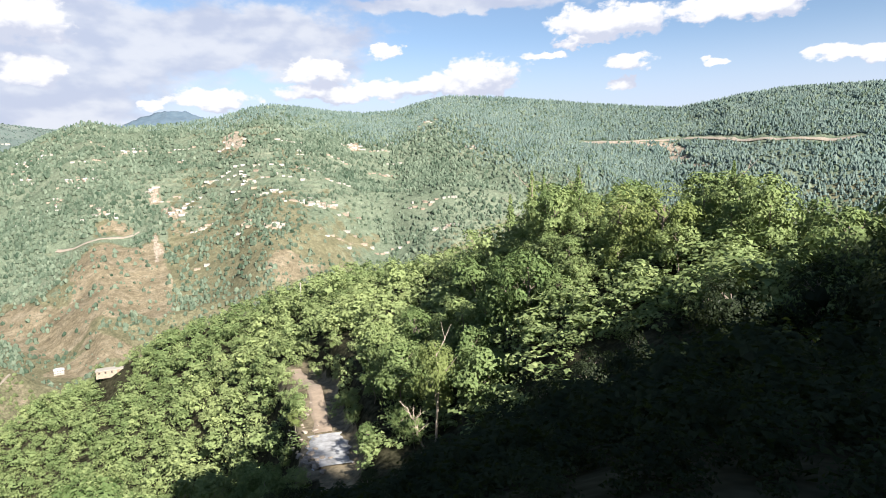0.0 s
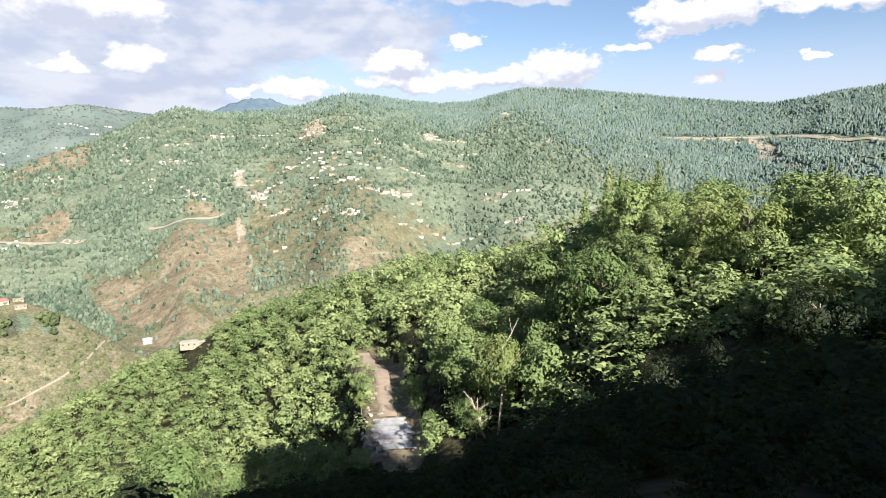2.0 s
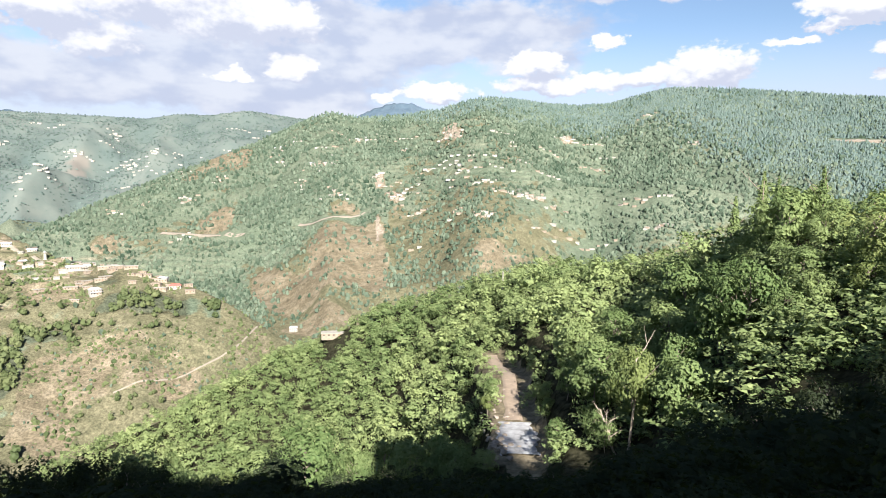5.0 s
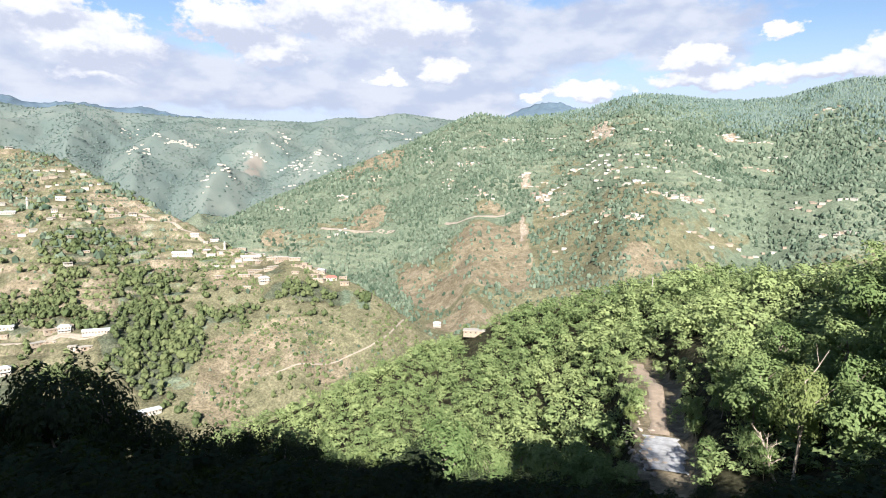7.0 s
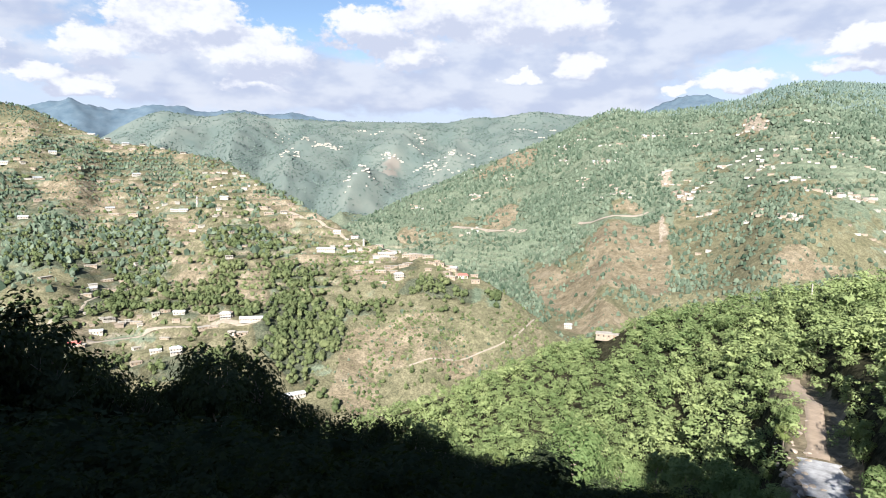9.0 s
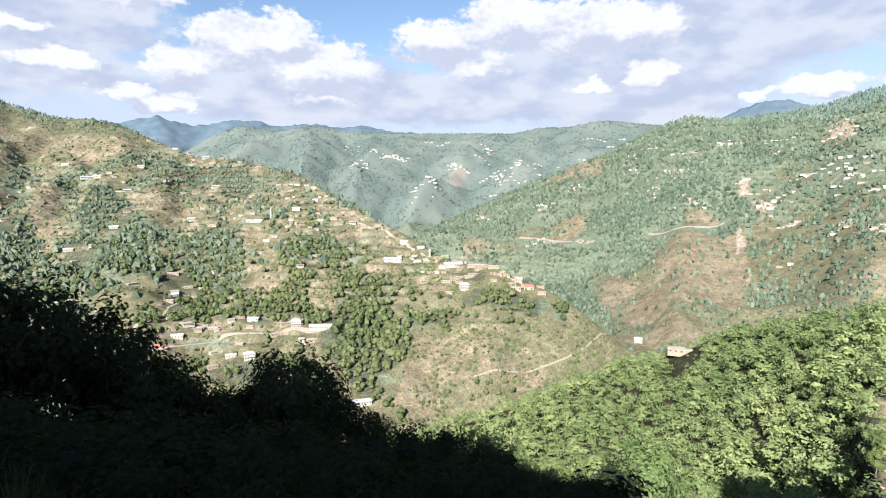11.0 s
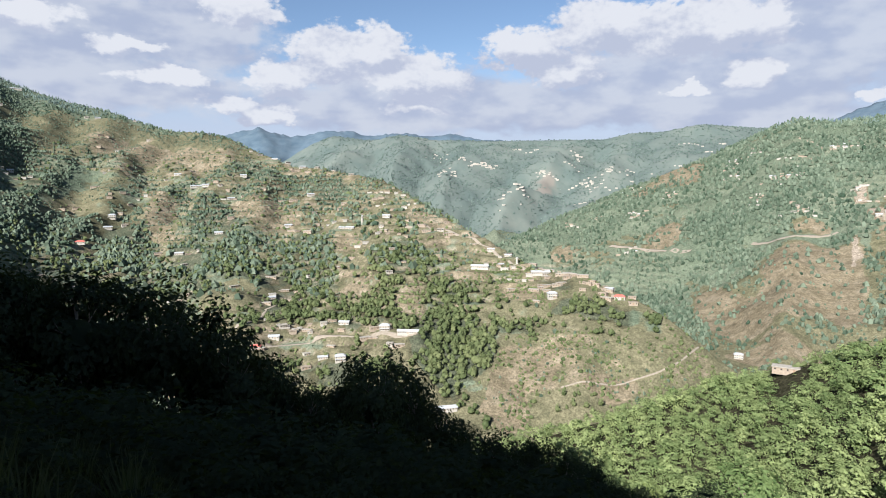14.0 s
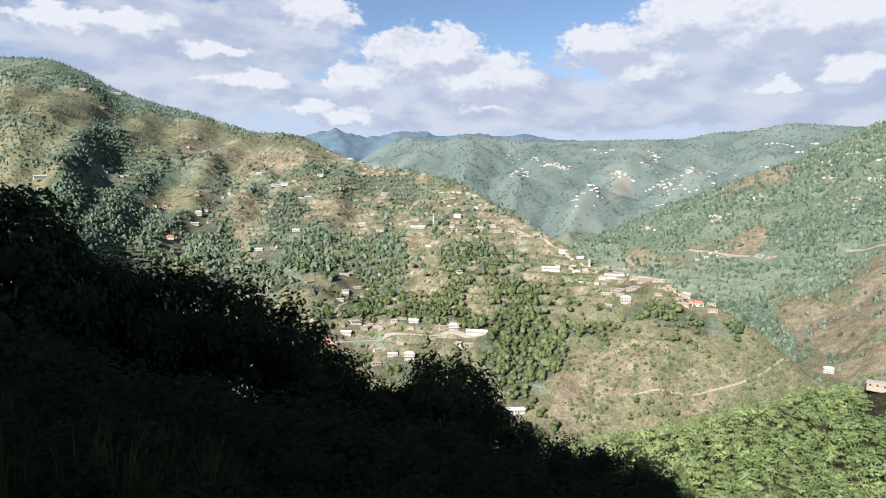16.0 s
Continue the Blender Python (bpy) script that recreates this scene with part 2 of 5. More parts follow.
LEAF_NEAR = leaf_material("leaves", (0.088, 0.138, 0.050), (0.262, 0.318, 0.132), 0.27, "object")
LEAF_PALE = leaf_material("leaves_pale", (0.14, 0.18, 0.06), (0.25, 0.29, 0.11), 0.35, "object")
LEAF_HILL = leaf_material("leaves_hill", (0.116, 0.168, 0.066), (0.328, 0.384, 0.166), 0.3)
LEAF_VALLEY = leaf_material("leaves_valley", (0.066, 0.092, 0.040), (0.168, 0.190, 0.088), 0.22)
# far leaves paler and bluer than near ones: haze in the leaf colour
LEAF_HAZED = leaf_material("leaves_hazed", (0.038, 0.064, 0.042), (0.168, 0.205, 0.146), 0.18)
# scrub darkened below its own leaf colour, to carry the near slope's shade
LEAF_SCRUB_SHADE = leaf_material("leaves_scrub_shade", (0.006, 0.012, 0.005), (0.030, 0.041, 0.020), 0.2, "tint", 0.008)
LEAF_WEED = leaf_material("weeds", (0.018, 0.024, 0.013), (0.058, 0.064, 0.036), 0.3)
# the slope's shade and sparse leaf highlights are put into this colour range
LEAF_SHADED = leaf_material("leaves_shaded", (0.006, 0.012, 0.005), (0.046, 0.060, 0.030), 0.2, "object", 0.01)
# far pines and valley-head woods, blued and lightened for haze
NEEDLES_HAZED = leaf_material("needles_hazed", (0.084, 0.128, 0.114), (0.160, 0.203, 0.176), 0.15)
HEAD_WOOD_HAZED = leaf_material("head_wood_hazed", (0.058, 0.090, 0.082), (0.150, 0.190, 0.168), 0.15)
BARK = plain("bark", (0.16, 0.12, 0.09), (0.30, 0.25, 0.20), 2.5, 0.9, 0.8)


# ---- the plan: stretches of earth, growth and wood ----
# x, y, half-lengths, turn, and what each adds of bare earth, lush growth and trees
SCARS = [
    (-520, 974, 33, 28, -155, 0.9, -0.5, -0.9),
    (-438, 780, 138, 42, 118, 1.1, -0.7, -0.95),
    (-363, 768, 96, 22, 113, 1, -0.7, -0.85),
    (-474, 716, 144, 33, 144, 0.9, -0.6, -0.62),
    (-361, 617, 57, 25, -161, 1, -0.6, -0.75),
    (-575, 795, 96, 18, 144, 0.6, -0.4, -0.5),
    (-396, 924, 80, 15, 116, 0.6, -0.4, -0.5),
    (-796, 958, 63, 36, 130, 0.9, -0.6, -0.8),
    (-976, 1248, 112, 61, 138, 1.1, -0.7, -1),
    (-1007, 1161, 71, 33, -75, 0.9, -0.5, -0.8),
    (-200, 760, 33, 18, 88, 0.9, -0.6, -0.75),
]
SCARS_2 = [
    (-478, 871, 65, 37, 134, 1, -0.6, -0.9),
    (-428, 853, 70, 33, 114, 1, -0.6, -0.9),
    (-466, 808, 88, 23, 136, 1, -0.6, -0.8),
    (-399, 767, 70, 43, 110, 0.9, -0.5, -0.8),
    (-176, 751, 60, 11, -115, 0.9, -0.6, -0.75),
    (-1803, 1515, 150, 46, 120, 0.8, -0.7, -1.2),
    (-923, 827, 34, 31, -117, 1, -0.5, -1),
    (-782, 958, 71, 30, 135, 0.6, -0.4, -0.7),
    (-196, 752, 37, 20, -116, 0.9, -0.6, -0.75),
    (-124, 928, 78, 10, -120, 0.5, -0.3, -0.5),
    (-490, 712, 98, 29, 139, 0.9, -0.6, -0.7),
]
STONES = [
    (-509, 1090, 36, 12, 118, 1.6, -0.6, -1.4),
    (-449, 1022, 36, 14, 126, 1.6, -0.6, -1.2),
    (-429, 912, 58, 7, 116, 1.7, -0.6, -1.6),
    (-447, 1341, 74, 19, 122, 1.5, -0.6, -1.4),
    (476, 1273, 48, 18, 104, 1.8, -0.6, -2),
    (466, 1210, 42, 17, 85, 1.7, -0.6, -2),
    (469, 1115, 47, 8, 102, 1.6, -0.6, -2),
    (389, 1327, 70, 19, 157, 1.5, -0.5, -1.5),
    (-194, 1379, 37, 14, 89, 1.5, -0.6, -1.5),
]
GROVES = [
    (-455, 275, 60, 39, 149, -0.5, 0.6, 1),
    (-614, 309, 46, 34, -142, -0.5, 0.6, 0.9),
    (-707, 232, 76, 32, 166, -0.4, 0.5, 0.9),
    (-412, 403, 37, 17, -150, -0.3, 0.5, 0.7),
    (-371, 425, 28, 25, 150, -0.4, 0.5, 0.9),
    (-531, 311, 30, 23, 138, -0.4, 0.5, 0.8),
    (-540, 225, 42, 17, -138, -0.3, 0.5, 0.8),
    (-476, 185, 47, 17, -137, -0.3, 0.5, 0.9),
    (-615, 176, 39, 32, -166, -0.2, 0.4, 0.6),
    (-442, 337, 23, 12, -151, -0.2, 0.4, 0.5),
    (-463, 414, 39, 10, -172, -0.1, 0.2, 0.35),
]
GROVES_3 = [
    (-749, 126, 63, 42, -148, -0.4, 0.5, 0.8),
    (-698, 177, 40, 29, 118, -0.2, 0.4, 0.7),
    (-721, 88, 55, 27, -147, -0.3, 0.5, 0.8),
    (-769, 164, 29, 27, -152, -0.2, 0.4, 0.6),
]
GROVES_2 = [
    (-846, -37, 87, 33, 144, -0.3, 0.4, 0.6),
    (-844, -99, 88, 42, 146, -0.3, 0.5, 0.7),
    (-836, 48, 76, 43, -174, -0.2, 0.4, 0.9),
    (-860, 150, 69, 33, 177, -0.3, 0.5, 0.9),
    (-918, 313, 87, 36, -161, -0.2, 0.4, 0.6),
    (-1038, 263, 52, 36, 164, -0.2, 0.3, 0.2),
    (-1017, -34, 70, 25, -11, -0.2, 0.3, 0.4),
    (-1185, -86, 153, 32, -178, -0.4, 0.7, 0.7),
    (-1041, -118, 88, 20, -177, -0.2, 0.3, 0.2),
    (-1326, 48, 111, 52, -147, -0.2, 0.2, 0.2),
    (-1441, -184, 72, 55, 140, -0.4, 0.7, 0.8),
]
FIELDS = [
    (-1250, 68, 123, 76, -167, 0.75, -0.5, -0.7),
    (-1145, 178, 99, 39, -143, 0.6, -0.4, -0.5),
    (-1047, 26, 102, 49, -17, 0.25, -0.1, -0.8),
    (-896, 93, 127, 21, 174, 0.7, -0.5, -0.8),
    (-828, 227, 42, 32, -66, 1, -0.6, -0.8),
    (-886, 220, 45, 37, 148, 0.8, -0.5, -0.7),
    (-533, 282, 37, 20, 148, 0.9, -0.6, -0.9),
    (-708, 282, 31, 18, 178, 0.8, -0.5, -0.9),
    (-684, 387, 43, 18, -158, 0.9, -0.5, -1),
    (-602, 241, 25, 22, -161, 1, -0.6, -0.8),
    (-543, 354, 29, 14, -123, 0.9, -0.5, -0.5),
]
GRASS = [
    (-398, 310, 45, 31, 138, 0.75, -0.4, -0.9),
    (-373, 348, 41, 34, -154, 0.6, -0.4, -0.9),
    (-370, 273, 31, 19, 141, 1, -0.6, -0.9),
    (-352, 402, 30, 23, 119, 0.25, -0.2, -0.9),
    (-403, 266, 14, 7, -115, -0.6, 0.3, -1),
    (-540, 164, 22, 17, -135, -0.5, 0.5, -1),
    (-476, 376, 41, 16, -156, 0.6, -0.4, -0.5),
    (-321, 430, 33, 16, -89, 0.5, -0.4, -0.9),
    (-337, 355, 27, 13, -105, 0.8, -0.5, -0.9),
    (-957, -20, 33, 14, 151, 0.3, -0.2, -0.7),
    (-1161, -152, 79, 42, -163, 0.2, -0.2, -0.7),
]

# the cart road up the wooded hill: x, y
TRACK = [(-17.5, 90), (-20.5, 101), (-24, 113), (-28, 128), (-32, 144), (-39, 160), (-45, 176)]

# roads and paths: name, line, width, label
ROADS = [
    ("dirt_road", [(319, 1369), (392, 1340), (449, 1328), (505, 1314), (535, 1260), (575, 1150), (621, 1078), (688, 1017)], 10, "dusty mountain road cut across the far slope"),
    ("dirt_road", [(-870, 900), (-813, 904), (-743, 907), (-688, 906)], 6, "pale dirt road on the far valley side"),
    ("dirt_road", [(-599, 942), (-523, 925), (-504, 950), (-485, 975)], 4.5, "pale track over the brown slope"),
    ("footpath", [(-358, 319), (-345, 340), (-335, 371), (-323, 405), (-340, 480), (-385, 575)], 0.8, "narrow footpath along the grassy slope above the river"),
    ("dirt_road", [(-685, 348), (-661, 383), (-626, 402), (-583, 404), (-526, 406), (-493, 420)], 2.2, "dusty village road along the terraced ridge"),
    ("dirt_road", [(-551, 138), (-546, 170), (-530, 198), (-503, 227), (-475, 253)], 3, "dusty village road between the houses"),
    ("footpath", [(-579, 102), (-594, 138), (-647, 189), (-674, 210)], 2.5, "pale lane climbing between the terraces"),
]


# ---- the lie of the land: bearings in degrees to the left of +y, the eye at the origin ----
EYE_Z = 1.6


def lattice(ix, iy, seed):
    n = (ix * 374761393 + iy * 668265263 + seed * 1442695041) & 0x7FFFFFFF
    n = ((n ^ (n >> 13)) * 1274126177) & 0x7FFFFFFF
    return ((n ^ (n >> 16)) & 0xFFFF) / 32767.5 - 1.0


def vnoise(x, y, seed=0):
    x, y = np.asarray(x, float), np.asarray(y, float)
    ix, iy = np.floor(x).astype(np.int64), np.floor(y).astype(np.int64)
    fx, fy = x - ix, y - iy
    fx, fy = fx * fx * (3 - 2 * fx), fy * fy * (3 - 2 * fy)
    a = lattice(ix, iy, seed) * (1 - fx) + lattice(ix + 1, iy, seed) * fx
    b = lattice(ix, iy + 1, seed) * (1 - fx) + lattice(ix + 1, iy + 1, seed) * fx
    return a * (1 - fy) + b * fy


def fbm(x, y, size, octaves=4, seed=0):
    total, amp = 0.0, 1.0
    for k in range(octaves):
        total = total + amp * vnoise(x / size, y / size, seed + 7 * k)
        size, amp = size / 2.03, amp * 0.5
    return total / 1.9


def curve(points, az, soft=1.2):
    """A smooth line through (bearing, value) pairs."""
    xs, ys = [p[0] for p in points], [p[1] for p in points]
    return sum(np.interp(az + d * soft, xs, ys) for d in (-1, -0.5, 0, 0.5, 1)) / 5


def crest(points, az, lift=0.0):
    """Distance and height of a crest from (bearing, distance, elevation angle) rows, less the height of what grows on it."""
    far = curve([(p[0], p[1]) for p in points], az, 3.0)
    rise = curve([(p[0], p[2]) for p in points], az, 0.5)
    return far, EYE_Z + far * np.tan(np.radians(rise)) - lift


def smax(a, b, k):
    d = np.clip(0.5 + 0.5 * (a - b) / k, 0, 1)
    return b * (1 - d) + a * d + k * d * (1 - d)


HILL = [(-70, 70, 4), (-50, 75, 0), (-36, 85, -1.6), (-31, 90, -2.2), (-27, 100, 0.6), (-20, 110, -0.8), (-12, 130, 0.6), (-8.3, 140, -0.6), (-6, 150, -3), (-3.6, 165, -4.2),
        (0, 200, -6.5), (5, 240, -7.0), (10, 270, -7.5), (13.4, 290, -8.8), (17.5, 315, -10), (20, 330, -10.8), (24.7, 355, -12.1), (28, 370, -13.4), (32, 385, -15.1),
        (35, 390, -16.2), (40, 370, -18.4), (45, 340, -20.1), (50, 310, -21.6), (55, 290, -23.2), (65, 270, -28), (80, 260, -36)]
SPUR = [(22, 600, -22), (28, 575, -18), (33.4, 560, -15.2), (35.5, 565, -13.8), (38.8, 580, -11.3), (41.5, 595, -9.8), (44.2, 615, -8.9), (46.3, 630, -7.7), (50, 655, -7.2),
        (52.6, 680, -6.0), (55.2, 720, -4.4), (58.7, 790, -2.5), (62, 860, -0.5), (65, 930, 1.2), (67.6, 990, 1.6), (70.3, 1050, 2.1), (73, 1100, 2.3), (75.6, 1160, 3.4),
        (78.6, 1240, 4.7), (80.6, 1290, 5.1), (83, 1350, 5.1), (85.3, 1400, 5.7), (87.6, 1450, 6.5), (90.6, 1500, 7.1), (94, 1570, 8.2), (96, 1610, 9.3), (98, 1640, 10.0),
        (101.3, 1670, 9.8), (106, 1690, 7), (112, 1690, 3), (130, 1650, 0)]
RIDGE = [(-75, 1500, 8), (-36, 1520, 6.3), (-29, 1550, 6.5), (-25, 1580, 6.1), (-21.4, 1640, 5.5), (-18.6, 1680, 5.7), (-15.3, 1700, 6.1),
         (-11.4, 1720, 6.6), (-3.7, 1730, 7.4), (-0.6, 1730, 7.45), (2, 1720, 6.9), (4.1, 1710, 6.3), (7.2, 1700, 6.1), (9.7, 1690, 6.3), (13.2, 1680, 6.8),
         (15.6, 1680, 7.0), (17.5, 1690, 6.6), (19.4, 1710, 5.85), (23, 1750, 5.3), (27, 1760, 5.0), (29.7, 1760, 5.5), (31.5, 1750, 4.7), (33, 1740, 4.0),
         (36, 1700, 2.6), (40, 1640, 1.0), (44, 1560, -0.6), (48, 1460, -2.4), (52, 1350, -4.2), (56, 1250, -6), (65, 1100, -9)]
FAR_RIDGE = [(15, 2900, 2), (24, 2900, 4.2), (30, 2850, 4.7), (32, 2850, 4.7), (34, 2850, 4.95), (36.5, 2850, 5.3), (39.8, 2850, 4.8), (42.4, 2850, 4.75), (45, 2850, 4.25),
             (51, 2850, 4.35), (55, 2850, 4.3), (57, 2900, 4.4), (60, 2950, 4.45), (61.5, 2980, 4.7), (63.4, 3000, 4.95), (65.6, 3050, 4.4),
             (67.5, 3100, 4.6), (69.5, 3150, 4.85), (71.5, 3200, 4.0), (74, 3200, 2.5), (78, 3200, 0), (85, 3200, -3)]
BLUE = [(10, 4300, 2), (17, 4300, 4), (20, 4300, 5.6), (22.4, 4300, 6.5), (25, 4300, 5.9), (27, 4300, 5.1), (31, 4300, 4.3), (40, 4300, 3.8), (50, 4300, 3.8), (56, 4300, 4.4),
        (58.4, 4300, 4.95), (61.5, 4300, 4.7), (63.3, 4300, 5.15), (65.6, 4300, 4.6), (68, 4300, 5.1), (69.8, 4300, 5.35), (73, 4300, 4.55), (76, 4300, 5.4), (79, 4300, 4.5), (90, 4300, 4)]
NEAR_FALL = [(-180, 0.0), (-80, 0.0), (-60, 0.12), (-36, 0.22), (-20, 0.3), (-10, 0.42), (0, 0.52), (12, 0.55), (25, 0.56), (40, 0.57), (50, 0.55), (60, 0.5),
             (70, 0.45), (80, 0.4), (90, 0.32), (100, 0.2), (110, 0.1), (130, 0.0), (180, 0.0)]
SUN_WAY = (-math.sin(math.radians(SUN_AZ)), math.cos(math.radians(SUN_AZ)))


def mountain_behind(x, y):
    """The steep wooded mountainside at the camera's back, which keeps the low sun off the near slope."""
    s, u = x * SUN_WAY[0] + y * SUN_WAY[1], -x * SUN_WAY[1] + y * SUN_WAY[0]
    top = np.interp(u, [-700, -300, -150, -60, -30, -14, 8, 20, 28, 36, 43, 50, 56, 64, 72, 80, 130, 200, 600], [10, 55, 92, 92, 89, 80, 76, 73, 69, 68, 73, 79, 82, 83, 85, 87, 90, 96, 120]) + 2 * vnoise(u / 45, u * 0, 12)
    rise = np.clip((s - 3) / 117, 0, 1)
    return np.where(s < 120, top * rise, top - 0.4 * (s - 120))


def ridged(x, y, size, seed):
    return 1 - np.abs(fbm(x, y, size, 3, seed)) * 2


def spurs(x, y):
    """Side ridges that run down the slope at the valley head: 1 on their backs, 0 in the gullies between."""
    r, az = np.hypot(x, y), np.degrees(np.arctan2(-x, y))
    return 1 - np.abs(2 * ((az + 0.006 * (r - 2800)) / 6.5 + 0.5 * fbm(x, y, 420, 3, 61) % 1.0) % 2 - 1)


def relief(x, y):
    """Height of the ground at x, y (arrays)."""
    x, y = np.asarray(x, float), np.asarray(y, float)
    r, az = np.hypot(x, y) + 1e-6, np.degrees(np.arctan2(-x, y))
    fall = curve(NEAR_FALL, az, 6)
    near = -fall * np.maximum(r - 2.5, 0)
    back = mountain_behind(x, y)
    near = near + np.maximum(back, 0)
    near = near + np.clip(r / 40, 0, 1) * 1.5 * fbm(x, y, 30, 3, 3)
    hr, hz = crest(HILL, az, 0)
    hz = hz - np.interp(hr, [80, 400], [9.0, 6.5])
    d = r - hr
    ease = curve([(-40, 0.12), (-22, 0.14), (-12, 0.27), (-6, 0.2), (0, 0.06), (8, 0.0), (16, 0.0), (24, 0.08), (60, 0.1)], az, 3)
    hill = hz + np.where(d < 0, ease * d, -0.5 * d) + 2.5 * fbm(x, y, 60, 3, 5) * np.clip(np.abs(d) / 40, 0, 1)
    gate = np.clip((np.abs(az - 5) - 65) / 30, 0, 1)
    hill = hill - 400 * gate
    z = smax(near, hill, 6)
    floor_z = -188 + 0.02 * np.maximum(r - 450, 0)
    z = smax(z, floor_z + 4 * fbm(x, y, 120, 3, 9), 14)
    for rows, front, back, gul, size, seed, a0, a1 in ((SPUR, 0.44, 0.5, 26, 190, 21, 24, 150), (RIDGE, 0.46, 0.45, 70, 420, 31, -110, 75),
                                                     (FAR_RIDGE, 0.42, 0.4, 90, 520, 41, 0, 100), (BLUE, 0.45, 0.4, 110, 600, 51, 0, 110)):
        cr, cz = crest(rows, az, 4.0 if rows is not BLUE else 0.0)
        d = r - cr
        drop = np.abs(d)
        if rows is RIDGE:
            front = curve([(-40, 0.42), (0, 0.38), (12, 0.34), (25, 0.315), (60, 0.315)], az, 4)
        if rows is SPUR:
            front = curve([(24, 0.5), (40, 0.5), (52, 0.46), (62, 0.40), (75, 0.36), (90, 0.36), (110, 0.36)], az, 3)
        body = cz - np.where(d < 0, front, back) * drop
        if rows is SPUR:
            gul = gul * np.interp(az, [60, 80, 92], [1.0, 0.5, 0.2])
        swell = np.clip(drop / (3.0 * size), 0, 1) ** 0.7 * (np.clip((r - 720) / 300, 0, 1) if rows is RIDGE else 1)
        body = body + swell * gul * (ridged(x + 60 * vnoise(x / 200, y / 200, 3), y + 60 * vnoise(x / 200, y / 200, 4), size, seed) - 0.45) * np.where(d < 0, 1, 0.6)
        body = body + np.clip(drop / 60, 0, 1) * (3.0 * fbm(x, y, 45, 3, seed + 2) + (7.0 if rows is SPUR else 6.0) * (ridged(x, y, 95, seed + 5) - 0.5) + (34.0 * (ridged(x, y, 230, seed + 8) - 0.5) if rows is FAR_RIDGE or rows is BLUE else 0.0))
        if rows is SPUR:
            rib = 1 - np.abs(2 * (az / 4.2 + 0.0026 * r + 0.9 * fbm(x, y, 210, 4, 62)) % 2 - 1)
            body = body + np.clip(drop / 120, 0, 1) * np.clip((az - 60) / 10, 0, 1) * np.clip((r - 700) / 200, 0, 1) * 13 * (rib - 0.5)
        if rows is BLUE:
            body = body + np.exp(-drop / 70) * (9 * vnoise(az * 1.2, az * 0, 63) + 6 * vnoise(az * 3.7, az * 0, 64))
        if rows is FAR_RIDGE:
            body = body + np.clip(drop / 500, 0, 1) * 75 * (spurs(x, y) - 0.5)
        outside = np.clip((a0 - az) / 8, 0, 1) + np.clip((az - a1) / 8, 0, 1)
        z = smax(z, body - 600 * outside, 10)
    return z


def terraced(x, y, z):
    """Field terraces cut into the farmed slopes."""
    r, az = np.hypot(x, y), np.degrees(np.arctan2(-x, y))
    farm = np.clip((az - 44) / 5, 0, 1) * np.clip((97 - az) / 6, 0, 1) * np.clip((fbm(x, y, 150, 3, 71) + 0.32) * 5, 0, 1) * np.clip((r - 500) / 60, 0, 1) * np.clip((1250 - r) / 100, 0, 1)
    farm2 = np.clip((az - 8) / 6, 0, 1) * np.clip((60 - az) / 8, 0, 1) * np.clip((fbm(x, y, 200, 3, 72) + 0.15) * 4, 0, 1) * np.clip((r - 900) / 80, 0, 1) * np.clip((1600 - r) / 100, 0, 1)
    step = np.where(farm >= farm2, 7.5, 9.0)
    q = z / step + 0.35 * vnoise(x / 50, y / 50, 73)
    f = q - np.floor(q)
    flat = (np.floor(q) + np.clip((f - 0.6) / 0.4, 0, 1) - 0.35 * vnoise(x / 50, y / 50, 73)) * step
    w = np.maximum(farm * 0.95, farm2 * 0.8)
    return z * (1 - w) + flat * w, w, np.clip((f - 0.56) * 9, 0, 1) * np.clip((0.86 - f) * 9, 0, 1) * w


def field_tone(x, y, z):
    """A number from -1 to 1 for each plot of each terrace."""
    r, az = np.hypot(x, y), np.degrees(np.arctan2(-x, y))
    row = np.floor(z / np.where(az > 46, 7.5, 9.0) + 0.35 * vnoise(x / 50, y / 50, 73)).astype(np.int64)
    return lattice(np.floor(az / 2.3 + 0.61 * row + 0.4 * vnoise(x / 30, y / 30, 75)).astype(np.int64), row, 77)


def benched(x, y, z):
    """The ledge of the cart road, cut level across the slope."""
    line = np.array(TRACK, float)
    heights = relief(line[:, 0], line[:, 1])
    best, at = np.full(np.shape(x), 1e9), np.zeros(np.shape(x))
    for k in range(len(line) - 1):
        (ax, ay), (bx, by) = line[k], line[k + 1]
        t = np.clip(((x - ax) * (bx - ax) + (y - ay) * (by - ay)) / ((bx - ax) ** 2 + (by - ay) ** 2), 0, 1)
        d = np.hypot(x - ax - t * (bx - ax), y - ay - t * (by - ay))
        at = np.where(d < best, heights[k] + t * (heights[k + 1] - heights[k]), at)
        best = np.minimum(best, d)
    w = np.clip((8.5 - best) / 4.5, 0, 1)
    w = w * w * (3 - 2 * w)
    return z * (1 - w) + at * w


def ground(x, y):
    z, _, _ = terraced(x, y, relief(x, y))
    return benched(x, y, z)


